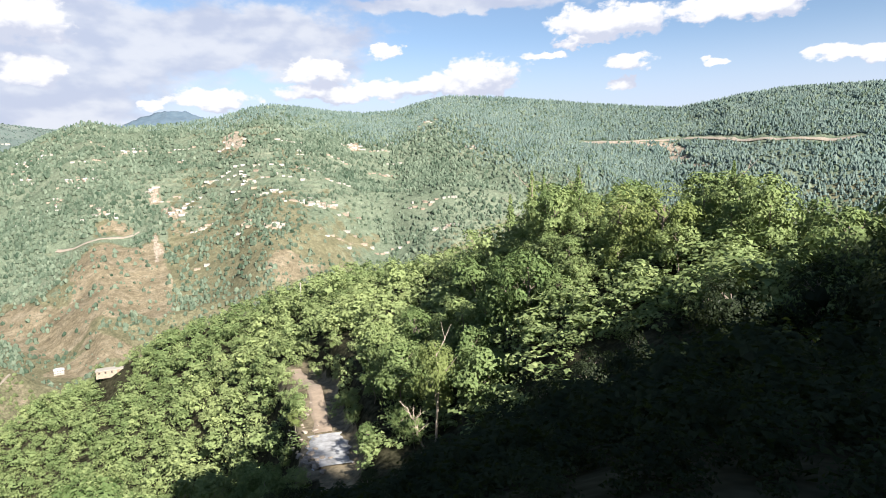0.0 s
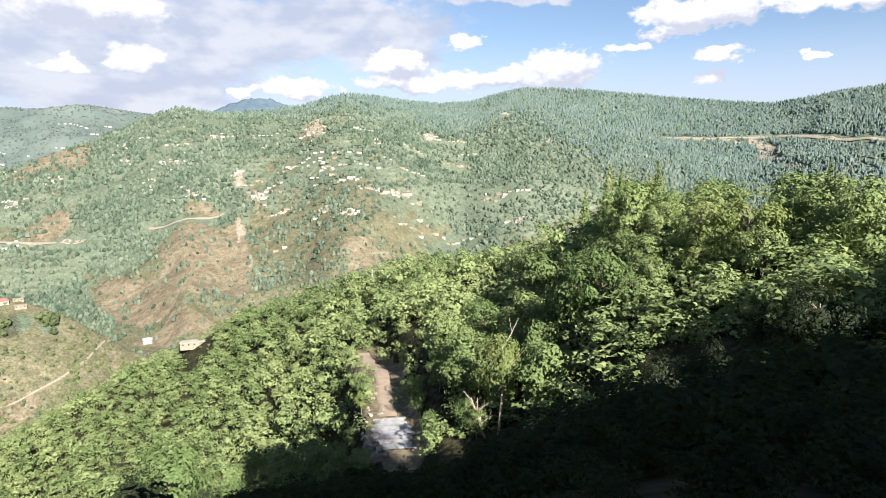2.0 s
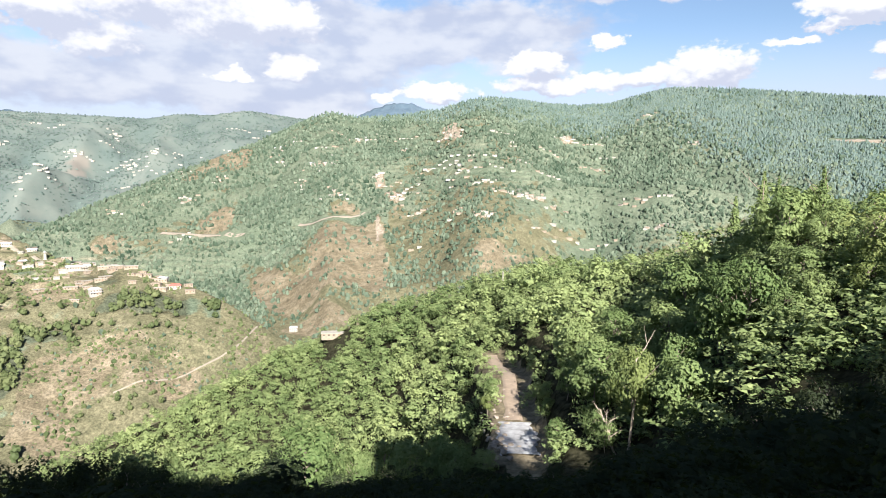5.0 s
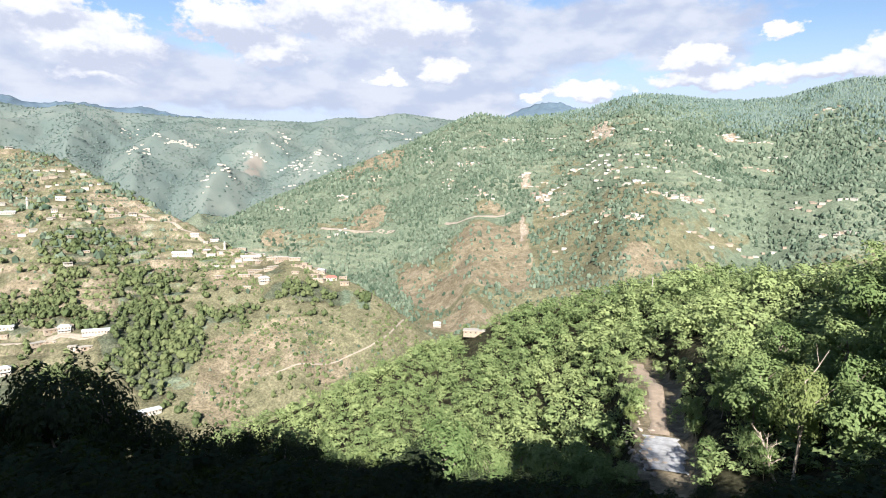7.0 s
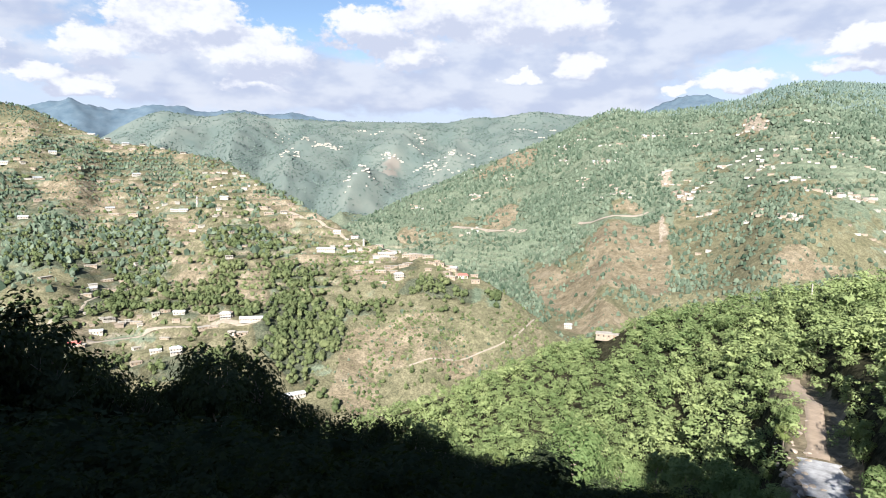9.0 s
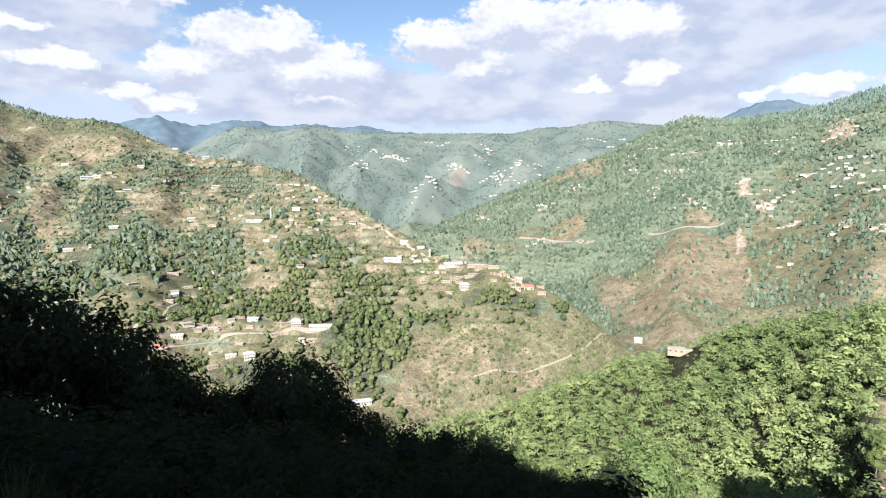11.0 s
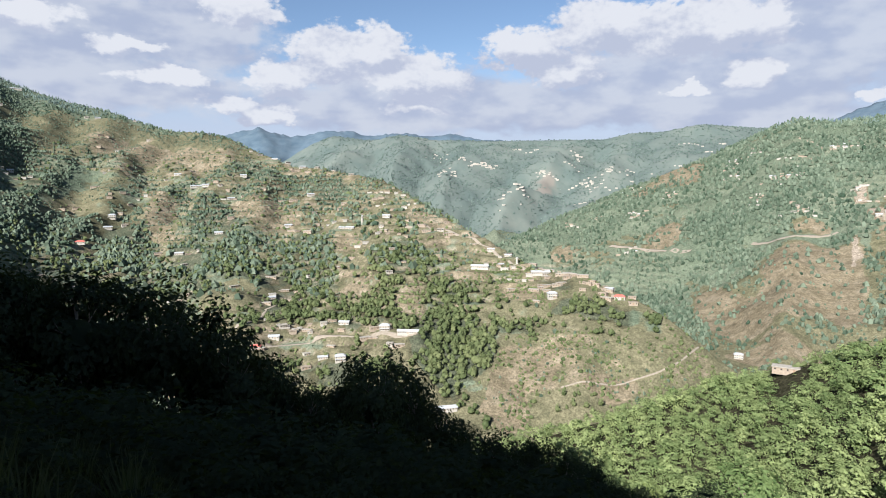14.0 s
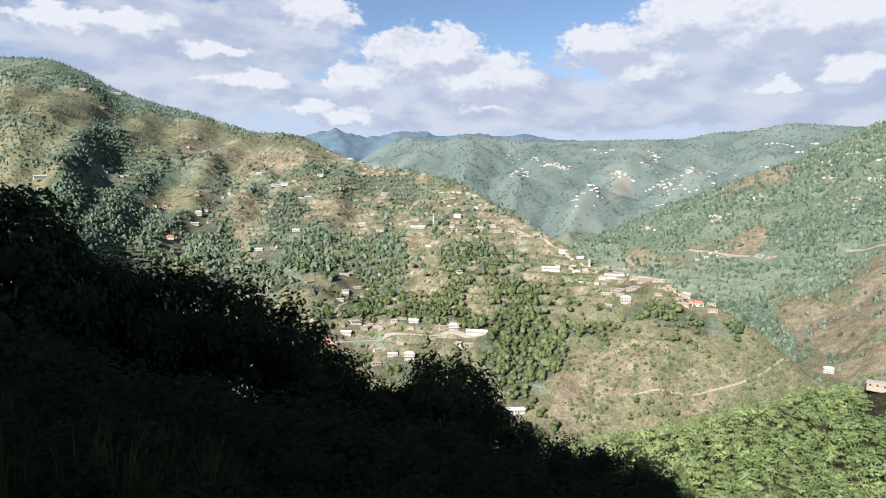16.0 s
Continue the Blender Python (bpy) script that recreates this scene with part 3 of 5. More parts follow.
# ---- the ground, one sheet ----
def mesh_of(name, verts, faces, mat, smooth=False):
    """A mesh from arrays: verts (n, 3) and faces (m, 3 or 4)."""
    me = bpy.data.meshes.new(name)
    k = faces.shape[1]
    me.vertices.add(len(verts))
    me.vertices.foreach_set("co", np.ascontiguousarray(verts, np.float32).ravel())
    me.loops.add(faces.size)
    me.loops.foreach_set("vertex_index", np.ascontiguousarray(faces, np.int32).ravel())
    me.polygons.add(len(faces))
    me.polygons.foreach_set("loop_start", np.arange(0, faces.size, k, dtype=np.int32))
    me.polygons.foreach_set("use_smooth", np.full(len(faces), smooth, dtype=bool))
    me.materials.append(mat)
    me.update(calc_edges=True)
    me.validate()
    return me


def track_gap(x, y, line=None):
    """Distance from a line of points, the cart road if none is given."""
    line = line or TRACK
    best = np.full(np.shape(x), 1e9)
    for (ax, ay), (bx, by) in zip(line, line[1:]):
        t = np.clip(((x - ax) * (bx - ax) + (y - ay) * (by - ay)) / ((bx - ax) ** 2 + (by - ay) ** 2), 0, 1)
        best = np.minimum(best, np.hypot(x - ax - t * (bx - ax), y - ay - t * (by - ay)))
    return best


def cover(x, y):
    """Shares of bare earth, lush growth and stone, and how thick the trees stand, at x, y."""
    r, az = np.hypot(x, y), np.degrees(np.arctan2(-x, y))
    far, near = np.clip((r - 800) / 300, 0, 1) * np.maximum(np.clip((60 - az) / 8, 0, 1), np.clip((r - 1350) / 100, 0, 1)), np.clip((420 - r) / 40, 0, 1)
    earth = np.full(np.shape(x), -0.15) + 0.3 * fbm(x, y, 260, 4, 81) - 0.4 * near - 0.25 * far
    lush = 0.2 + 0.6 * fbm(x, y, 180, 4, 82) + 0.75 * far - 0.1 * near
    stone = np.full(np.shape(x), -0.35) + 0.3 * fbm(x, y, 80, 3, 83)
    wood = 0.42 + 0.6 * fbm(x, y, 140, 4, 84) + 0.2 * far
    lush = lush + 0.14 * np.clip((az - 46) / 6, 0, 1) * (r < 1900)
    for px, py, rx, ry, turn, e, l, w in SCARS + SCARS_2 + STONES + GROVES + GROVES_2 + GROVES_3 + FIELDS + GRASS:
        a = radians(turn)
        u, v = (x - px) * math.cos(a) + (y - py) * math.sin(a), -(x - px) * math.sin(a) + (y - py) * math.cos(a)
        k = np.clip(2.6 - 2.6 * ((u / rx) ** 2 + (v / ry) ** 2) + 1.9 * fbm(x, y, 0.45 * rx + 6, 4, 85), 0, 1)
        earth, lush, wood = earth + e * k, lush + l * k, wood + w * k
        if e > 1.4:
            stone = stone + 1.1 * k
    up = ridged(x + 60 * vnoise(x / 200, y / 200, 3), y + 60 * vnoise(x / 200, y / 200, 4), 330, 86)
    # gullies get more growth; its darker colour also paints the folds' shade
    gully_shade = np.clip((r - 1850) / 100, 0, 1) * (0.45 - spurs(x, y) + 0.3 * fbm(x, y, 130, 3, 88)) + 0.4 * np.clip((r - 800) / 150, 0, 1) * (0.35 - up) * (r < 1700)
    lush, wood, earth = lush + 0.9 * gully_shade, wood + 0.6 * gully_shade, earth - 0.3 * gully_shade
    d = track_gap(x, y)
    k = np.clip((6.5 + 2 * fbm(x, y, 7, 3, 98) - d) / 1.5, 0, 1)
    wood = wood + 0.08 * np.clip((az - 68) / 6, 0, 1) * (r < 1700) + 0.02 * np.clip((az - 48) / 6, 0, 1) * np.clip((1000 - r) / 100, 0, 1)
    return earth + 1.5 * k, lush - k, stone, wood


rings = np.concatenate([np.geomspace(0.05, 100, 55), np.linspace(102, 190, 45), np.linspace(195, 420, 40), np.linspace(423, 1150, 330), np.linspace(1156, 1800, 112), np.geomspace(1840, 1960, 4)])
turns = np.concatenate([np.arange(-44, 112, 0.45), np.arange(112, 316, 3.0)])
AZ, RR = np.meshgrid(np.radians(turns), rings)
GX, GY = 0.3 - RR * np.sin(AZ), 0.3 + RR * np.cos(AZ)
RAW = relief(GX, GY)
GZ, FARM, RISER = terraced(GX, GY, RAW)
GZ, PLOT = benched(GX, GY, GZ), field_tone(GX, GY, RAW)
nt = len(turns)
idx = np.arange(GX.size).reshape(GX.shape)
nxt = np.roll(idx, -1, axis=1)
quads = np.stack([idx[:-1], nxt[:-1], nxt[1:], idx[1:]], -1).reshape(-1, 4)[:, ::-1]
verts = np.stack([GX, GY, GZ], -1).reshape(-1, 3)
land = mesh_of("ground", verts, quads, GROUND, True)
earth, lush, stone, wood = cover(GX, GY)
earth, lush = earth + FARM * np.where(np.degrees(np.arctan2(-GX, GY)) > 46, 0.3 + 0.55 * PLOT, 0.05 + 0.3 * PLOT), lush + FARM * (0.05 - 0.5 * PLOT)
# litter near by, and painted shade under the groves across the valley
litter_shade = np.maximum(np.clip((430 - np.hypot(GX, GY)) / 30, 0, 1), np.clip(3.0 * (wood - 0.66 + 0.45 * fbm(GX, GY, 26, 3, 99)), 0, 0.6) * (np.degrees(np.arctan2(-GX, GY)) > 42) * (np.hypot(GX, GY) < 1300))
col = np.stack([earth, lush, stone, litter_shade], -1).reshape(-1, 4)
col = col.clip(0, 1)
RISER = RISER * np.where(np.degrees(np.arctan2(-GX, GY)) > 46, 1.0, 0.35)
land.attributes.new("riser", "FLOAT", "POINT").data.foreach_set("value", RISER.astype(np.float32).ravel())
layer = land.attributes.new("cover", "FLOAT_COLOR", "POINT")
layer.data.foreach_set("color", col.astype(np.float32).ravel())
ground_ob = tagged(new("ground", land), "mountain valley ground of dry grass, green scrub and bare brown earth", "ground", kind="structure")


# the ridge at the valley head and the farthest range, a backdrop with painted haze
def backdrop(az0, az1, step, dist, mat, label):
    a, r = np.meshgrid(np.radians(np.arange(az0, az1, step)), dist)
    x, y = -r * np.sin(a), r * np.cos(a)
    i = np.arange(x.size).reshape(x.shape)
    q = np.stack([i[:-1, :-1], i[:-1, 1:], i[1:, 1:], i[1:, :-1]], -1).reshape(-1, 4)[:, ::-1]
    me = mesh_of("backdrop", np.stack([x, y, relief(x, y)], -1).reshape(-1, 3), q, mat, True)
    bare, thick, rocky, _ = cover(x, y)
    bare = np.clip((bare + 0.6 * fbm(x, y, 45, 4, 89) - 0.6) * 5, 0, 0.8)
    shares = np.stack([bare, 0.35 * (thick - 0.3 + 0.4 * fbm(x, y, 50, 4, 87)), rocky, np.zeros(x.shape)], -1).reshape(-1, 4).clip(0, 1)
    me.attributes.new("cover", "FLOAT_COLOR", "POINT").data.foreach_set("color", shares.astype(np.float32).ravel())
    tagged(new("backdrop", me), label, "mountains", kind="structure")


backdrop(-60, 120, 0.3, np.linspace(1955, 3500, 105), RIDGE_HAZED, "hazy green ridge at the head of the valley")
backdrop(0, 112, 0.2, np.concatenate([np.linspace(3480, 4300, 26), np.linspace(4340, 4950, 8)]), RANGE_HAZED, "wooded mountains far up the valley, tinted blue for haze")


# rows of small houses along the contours of the far slopes, and the cleared ground round them
row_rng = np.random.default_rng(17)


def house_rows(count, a0, a1, r0, r1, s0, s1):
    rows = []
    while count:
        a, r = radians(row_rng.uniform(a0, a1)), row_rng.uniform(r0, r1)
        x, y = -r * math.sin(a), r * math.cos(a)
        earth, _, _, wood = cover(np.array([x]), np.array([y]))
        if earth[0] > 0.5 or row_rng.random() < wood[0] - 0.35:
            continue
        count -= 1
        for k in range(int(row_rng.integers(2, 7))):
            size = row_rng.uniform(s0, s1)
            x, y = x + math.cos(a) * size * row_rng.uniform(10, 22), y + math.sin(a) * size * row_rng.uniform(10, 22)
            q = row_rng.normal(0, 5)
            rows.append((x - q * math.sin(a), y + q * math.cos(a), size))
    return np.array(rows)


RIDGE_ROWS = house_rows(34, 2, 33, 860, 1520, 0.45, 0.85)
HEAD_ROWS = house_rows(22, 33, 58, 1990, 2720, 0.7, 1.15)
SPUR_ROWS = house_rows(30, 50, 97, 520, 1250, 0.45, 0.8)


# houses and hamlets: x, y, kind; x, y, number, spread and depth
RIVERSIDE = [
    (-580, 162, "A"), (-567, 170, "A"), (-551, 193, "A"), (-539, 209, "A"), (-510, 227, "M"), (-504, 235, "B"),
    (-482, 248, "L"), (-477, 235, "M"), (-509, 161, "M"), (-496, 188, "B"), (-546, 127, "R"), (-561, 148, "A"),
    (-394, 233, "L"), (-550, 372, "L"), (-498, 414, "L"), (-477, 424, "M"), (-455, 433, "M"), (-437, 433, "M"),
    (-463, 446, "M"), (-467, 423, "M"), (-409, 437, "R"), (-394, 439, "M"), (-454, 392, "B"), (-470, 431, "M"),
    (-392, 601, "B"), (-180, 323, "F"),
]
MIDSLOPE = [
    (-744, 295, "L"), (-703, 325, "A"), (-810, 238, "A"), (-1063, 119, "A"), (-1067, 137, "A"), (-1012, 157, "L"),
    (-992, 166, "A"), (-975, 184, "A"), (-941, 192, "A"), (-1090, 163, "A"), (-1005, 226, "A"), (-919, 35, "B"),
    (-893, 47, "A"), (-888, 28, "A"), (-786, 98, "A"), (-830, -3, "R"), (-806, 148, "A"), (-962, -6, "M"),
]
HEIGHTS = [
    (-1517, -99, "L"), (-1381, -172, "A"), (-1378, -147, "A"), (-1319, -111, "A"), (-1388, 20, "A"), (-1367, 38, "A"),
    (-1392, 103, "A"), (-1255, 114, "A"), (-1004, -89, "A"), (-885, -142, "L"), (-1037, -82, "A"), (-1006, -57, "A"),
    (-1039, -134, "A"), (-1028, 330, "A"), (-1002, 347, "A"), (-964, 362, "A"), (-917, 374, "A"), (-1099, 303, "A"),
    (-1069, 317, "A"), (-1136, 270, "A"), (-1119, 282, "A"), (-839, 170, "M"), (-905, 275, "M"), (-884, 295, "A"),
    (-725, 343, "A"), (-661, 367, "M"), (-654, 383, "A"), (-689, 181, "M"), (-672, 190, "M"), (-630, 159, "M"),
]
SLOPE_HAMLETS = [
    (-843, 1281, 8, 31, 24),
    (-682, 1393, 6, 26, 15),
    (-437, 1325, 12, 28, 54),
    (-339, 1070, 8, 15, 30),
    (-423, 1117, 5, 15, 15),
    (-633, 1097, 6, 19, 9),
    (-430, 1014, 8, 24, 18),
    (-204, 957, 9, 36, 6),
    (-230, 846, 4, 10, 9),
    (-1058, 1150, 6, 20, 36),
    (-929, 1033, 6, 15, 21),
    (-658, 1040, 6, 21, 18),
    (-368, 955, 5, 19, 3),
    (-517, 1110, 4, 9, 6),
    (-285, 1002, 4, 13, 9),
    (-541, 1290, 3, 13, 3),
    (-552, 995, 4, 19, 12),
    (-811, 893, 5, 18, 18),
    (-793, 1167, 5, 16, 15),
    (-289, 894, 3, 7, 6),
]
SLOPE_HAMLETS_2 = [
    (-290, 1263, 3, 7, 24),
    (-193, 1385, 5, 10, 15),
    (-252, 1115, 8, 28, 33),
    (-177, 962, 12, 36, 15),
    (-230, 849, 5, 10, 9),
    (6, 948, 6, 26, 3),
    (74, 1333, 4, 15, 12),
    (144, 1310, 5, 17, 12),
    (-114, 1415, 3, 11, 9),
    (-333, 1100, 4, 21, 18),
    (-39, 1017, 3, 19, 6),
    (-671, 1339, 8, 25, 27),
    (-666, 1098, 8, 36, 18),
    (-817, 1240, 6, 28, 39),
    (-675, 1011, 3, 11, 6),
    (-568, 1006, 5, 21, 12),
]
HEAD_HAMLETS = [
    (-2057, 1404, 11, 37, 24),
    (-2124, 1367, 5, 28, 33),
    (-1877, 1567, 7, 36, 12),
    (-1930, 1784, 5, 24, 18),
    (-1692, 1648, 9, 39, 42),
    (-1668, 1705, 4, 18, 15),
    (-1574, 1708, 6, 39, 90),
    (-2055, 1246, 6, 36, 27),
    (-1000, 986, 5, 13, 18),
    (-1011, 930, 6, 18, 15),
    (-930, 1036, 8, 21, 21),
    (-927, 1134, 7, 24, 15),
    (-2368, 1389, 5, 51, 48),
    (-1725, 1330, 4, 28, 15),
    (-690, 1012, 5, 11, 12),
    (-844, 1273, 9, 31, 33),
    (-1726, 1259, 4, 32, 30),
    (-639, 1090, 6, 26, 12),
]
SPUR_HAMLETS = [
    (-455, 420, 7, 20), (-520, 395, 5, 18), (-640, 390, 5, 22), (-944, 193, 8, 35), (-820, 300, 6, 30), (-560, 165, 5, 25),
    (-575, 398, 6, 14), (-500, 418, 8, 16), (-440, 436, 9, 14), (-408, 446, 5, 10), (-470, 405, 6, 14), (-700, 330, 6, 22), (-790, 250, 5, 22), (-605, 300, 5, 18),
    (-545, 190, 7, 14), (-500, 232, 8, 12), (-680, 190, 5, 30), (-958, 23, 6, 35), (-1020, 330, 8, 30), (-640, 250, 4, 30), (-1217, 44, 6, 50), (-776, 112, 5, 40),
]


def cells(x, y):
    return np.floor(x / 11).astype(np.int64) * 100000 + np.floor(y / 11).astype(np.int64)


CLEARED = []
for q in (RIDGE_ROWS, HEAD_ROWS, SPUR_ROWS):
    far = np.hypot(q[:, 0], q[:, 1])
    CLEARED += [cells(q[:, 0] * (1 - d / far), q[:, 1] * (1 - d / far)) for d in (0, 8, 16)]
for px, py, *_ in RIVERSIDE + MIDSLOPE + HEIGHTS + SPUR_HAMLETS:
    far = math.hypot(px, py)
    CLEARED += [cells(np.array([px * (1 - d / far) - side * py / far]), np.array([py * (1 - d / far) + side * px / far])) for d in (0, 8, 16, 24) for side in (-7, 0, 7)]
CLEARED = np.concatenate(CLEARED)


def built(x, y):
    """Whether a place lies in a yard."""
    return np.isin(cells(x, y), CLEARED)


# ---- trees ----
rng = np.random.default_rng(7)


def dome(seed, sides=6):
    """A small uneven crown for far trees, 1 m high and 1 m wide."""
    g = np.random.default_rng(seed)
    v, f = [(0, 0, 1.0)], []
    for k, (rad, z) in enumerate(((0.32, 0.80), (0.5, 0.45), (0.36, 0.12))):
        for s in range(sides):
            a = 2 * math.pi * (s + 0.5 * k) / sides
            q = rad * g.uniform(0.72, 1.2)
            v.append((q * math.cos(a), q * math.sin(a), z + g.uniform(-0.1, 0.1)))
    for s in range(sides):
        n = (s + 1) % sides
        f.append((0, 1 + s, 1 + n))
        for k in (0, 1):
            a, b = 1 + k * sides, 1 + (k + 1) * sides
            f += [(a + s, b + s, a + n), (a + n, b + s, b + n)]
    return np.array(v), np.array(f)


def bush(seed, sides=4):
    """A low uneven mound of growth for the farthest slopes, 1 m high and 1 m wide."""
    g = np.random.default_rng(seed)
    v, f = [(g.uniform(-0.1, 0.1), g.uniform(-0.1, 0.1), 1.0)], []
    for rad, z in ((0.42, 0.62), (0.5, 0.05)):
        for s in range(sides):
            a, q = 2 * math.pi * (s + g.uniform(-0.3, 0.3)) / sides, rad * g.uniform(0.7, 1.3)
            v.append((q * math.cos(a), q * math.sin(a), z + g.uniform(-0.15, 0.12)))
    for s in range(sides):
        n = (s + 1) % sides
        f += [(0, 1 + s, 1 + n), (1 + s, 1 + sides + s, 1 + n), (1 + n, 1 + sides + s, 1 + sides + n)]
    return np.array(v), np.array(f)


def spire(seed, sides=5):
    """A conifer for far woods: two ragged skirts on a stem, 1 m high."""
    g = np.random.default_rng(seed)
    v, f = [], []
    for z0, z1, rad in ((0.08, 0.74, 0.20), (0.45, 1.0, 0.13)):
        top = len(v)
        v.append((g.uniform(-0.01, 0.01), g.uniform(-0.01, 0.01), z1))
        for s in range(sides):
            a, q = 2 * math.pi * (s + g.uniform(-0.2, 0.2)) / sides, rad * g.uniform(0.65, 1.25)
            v.append((q * math.cos(a), q * math.sin(a), z0 + g.uniform(-0.06, 0.06)))
        f += [(top, top + 1 + s, top + 1 + (s + 1) % sides) for s in range(sides)]
    return np.array(v), np.array(f)


def puff(seed, n, size, lobes=9, single=False):
    """A crown 1 m high and 1 m wide of many leaf sprays laid over uneven lobes."""
    g = np.random.default_rng(seed)
    c = g.normal(0, 1, (lobes, 3))
    c /= np.linalg.norm(c, axis=1)[:, None]
    c = c * g.uniform(0.20, 0.40, (lobes, 1)) * (1, 1, 1.05) + (0, 0, 0.5)
    c[0] = (0, 0, 0.8)
    rad = g.uniform(0.10, 0.20, lobes)
    k = g.integers(0, lobes, n)
    d = g.normal(0, 1, (n, 3))
    d /= np.linalg.norm(d, axis=1)[:, None]
    d[:, 2] = np.where(g.random(n) < 0.7, np.abs(d[:, 2]), d[:, 2])
    p = c[k] + d * rad[k][:, None] * np.where(g.random((n, 1)) < 0.8, g.uniform(0.86, 1.06, (n, 1)), g.uniform(0.2, 0.8, (n, 1)))
    out = p - (0, 0, 0.42)
    out /= np.linalg.norm(out, axis=1)[:, None] + 1e-9
    return sprays(g, p, 0.55 * d + 0.75 * out + g.normal(0, 0.27, (n, 3)), size, single)


def crown(seed, n, size, lobes=9, core=0.86, single=True, sides=5):
    """A crown of sprays about a closed heart."""
    v, f = puff(seed, n, size, lobes, single)
    if not core:
        return v, f
    cv, cf = dome(seed, sides)
    cv = (cv - (0, 0, 0.55)) * (core, core, core * 0.9) + (0, 0, 0.55)
    return np.concatenate([v, cv]), np.concatenate([f, cf + len(v)])


def sprays(g, p, nrm, size, single=False):
    """Leaf sprays at p, facing nrm: bent blades of two triangles, or for trees farther off single ones."""
    n = len(p)
    nrm = nrm / np.linalg.norm(nrm, axis=1)[:, None]
    u = np.cross(nrm, g.normal(0, 1, (n, 3)))
    u /= np.linalg.norm(u, axis=1)[:, None] + 1e-9
    w = np.cross(nrm, u)
    s = size * g.uniform(0.6, 1.35, (n, 1))
    if single:
        v = np.stack([p - u * s, p + u * s * 0.8 - w * s * 0.5, p + w * s * 0.9 + nrm * s * 0.2], 1).reshape(-1, 3)
        return v, 3 * np.arange(n)[:, None] + np.arange(3)
    v = np.stack([p - u * s, p - w * s * 0.55 + nrm * s * 0.18, p + u * s, p + w * s * 0.55 + nrm * s * 0.18], 1).reshape(-1, 3)
    b = 4 * np.arange(n)[:, None]
    return v, np.concatenate([b + (0, 1, 2), b + (0, 2, 3)])


def planted(name, protos, x, y, high, wide, mat, label, category="trees", sink=0.05, facing=False):
    """Far trees joined into one stretch of woodland."""
    vs, fs, base = [], [], 0
    z = ground(x, y)
    pick = rng.integers(0, len(protos), len(x))
    turn = np.arctan2(-x, y) + rng.uniform(-0.3, 0.3, len(x)) if facing else rng.uniform(0, 2 * math.pi, len(x))
    for k, (pv, pf) in enumerate(protos):
        m = np.flatnonzero(pick == k)
        if not len(m):
            continue
        ca, sa = np.cos(turn[m])[:, None], np.sin(turn[m])[:, None]
        vx = (pv[:, 0] * ca - pv[:, 1] * sa) * wide[m][:, None] + x[m][:, None]
        vy = (pv[:, 0] * sa + pv[:, 1] * ca) * wide[m][:, None] + y[m][:, None]
        vz = (pv[:, 2] - sink) * high[m][:, None] + z[m][:, None]
        vs.append(np.stack([vx, vy, vz], -1).reshape(-1, 3))
        fs.append((pf[None] + (base + len(pv) * np.arange(len(m)))[:, None, None]).reshape(-1, 3))
        base += len(pv) * len(m)
    me = mesh_of(name, np.concatenate(vs), np.concatenate(fs), mat)
    own = np.clip(0.5 + 0.9 * (rng.random(len(x)) - 0.5) + 0.5 * fbm(x, y, 45, 3, 96), 0, 1)
    tone = np.concatenate([np.repeat(own[pick == k], len(pv)) for k, (pv, pf) in enumerate(protos)])
    me.attributes.new("tint", "FLOAT", "POINT").data.foreach_set("value", tone.astype(np.float32))
    return tagged(new(name, me), label, category, kind="stuff")


def scatter(n, a0, a1, r0, r1):
    """Even random places between two bearings and two distances."""
    a, r = np.radians(rng.uniform(a0, a1, n)), np.sqrt(rng.uniform(r0 * r0, r1 * r1, n))
    return -r * np.sin(a), r * np.cos(a)


def polar(x, y):
    return np.hypot(x, y), np.degrees(np.arctan2(-x, y))


# far slopes: pines above, broadleaf scrub below
x, y = (np.concatenate(q) for q in zip(scatter(150000, -40, 64, 640, 1780), scatter(50000, -38, 14, 1080, 1780)))
r, az = polar(x, y)
rr, _ = crest(RIDGE, az)
earth, lush, stone, wood = cover(x, y)
up = np.clip((r - 820) / (rr - 820), 0, 2)
pine = np.clip((up - 0.62) * 5 + (8 - az) / 16 + 0.8 * fbm(x, y, 160, 3, 91), 0, 1)
keep = (r < rr + 15) & ~built(x, y) & ((az < 31) | (r > crest(SPUR, az)[0] + 60)) & (np.minimum.reduce([track_gap(x, y, q[1]) for q in ROADS[:3]]) > 13) & (rng.random(len(x)) < np.clip((wood - 0.25) * 1.6 + 0.16 + 0.15 * pine, np.where(wood < -0.4, 0.11, 0.24), 1) * np.where(rng.random(len(x)) < pine, 1.0, 0.9) * np.clip(1 + (1.4 - 1.1 * pine) * fbm(x, y, 55, 3, 93), 0.12, 1.6))
x, y, r, az, pine = x[keep], y[keep], r[keep], az[keep], pine[keep]
m = rng.random(len(x)) < pine * 0.8
planted("pine_forest", [spire(s) for s in range(6)], x[m], y[m], rng.uniform(4.5, 9.0, m.sum()) * np.where(r[m] > crest(RIDGE, az[m])[0] - 35, 1.35, 1.0), rng.uniform(11, 19, m.sum()), NEEDLES_HAZED, "dense dark green pine forest on the upper mountainside")
m = ~m
h = (1.7 + 5.9 * rng.random(m.sum()) ** 1.4) * np.clip(0.8 + 0.4 * (r[m] - 700) / 700, 0.8, 1.2)
planted("broadleaf_wood", [bush(s) for s in range(9)], x[m], y[m], h, h * rng.uniform(0.8, 1.25, m.sum()), LEAF_HAZED, "scattered green broadleaf trees on the far valley side")

# the farther ridge up the valley
x, y = scatter(40000, 24, 80, 1880, 3150)
r, az = polar(x, y)
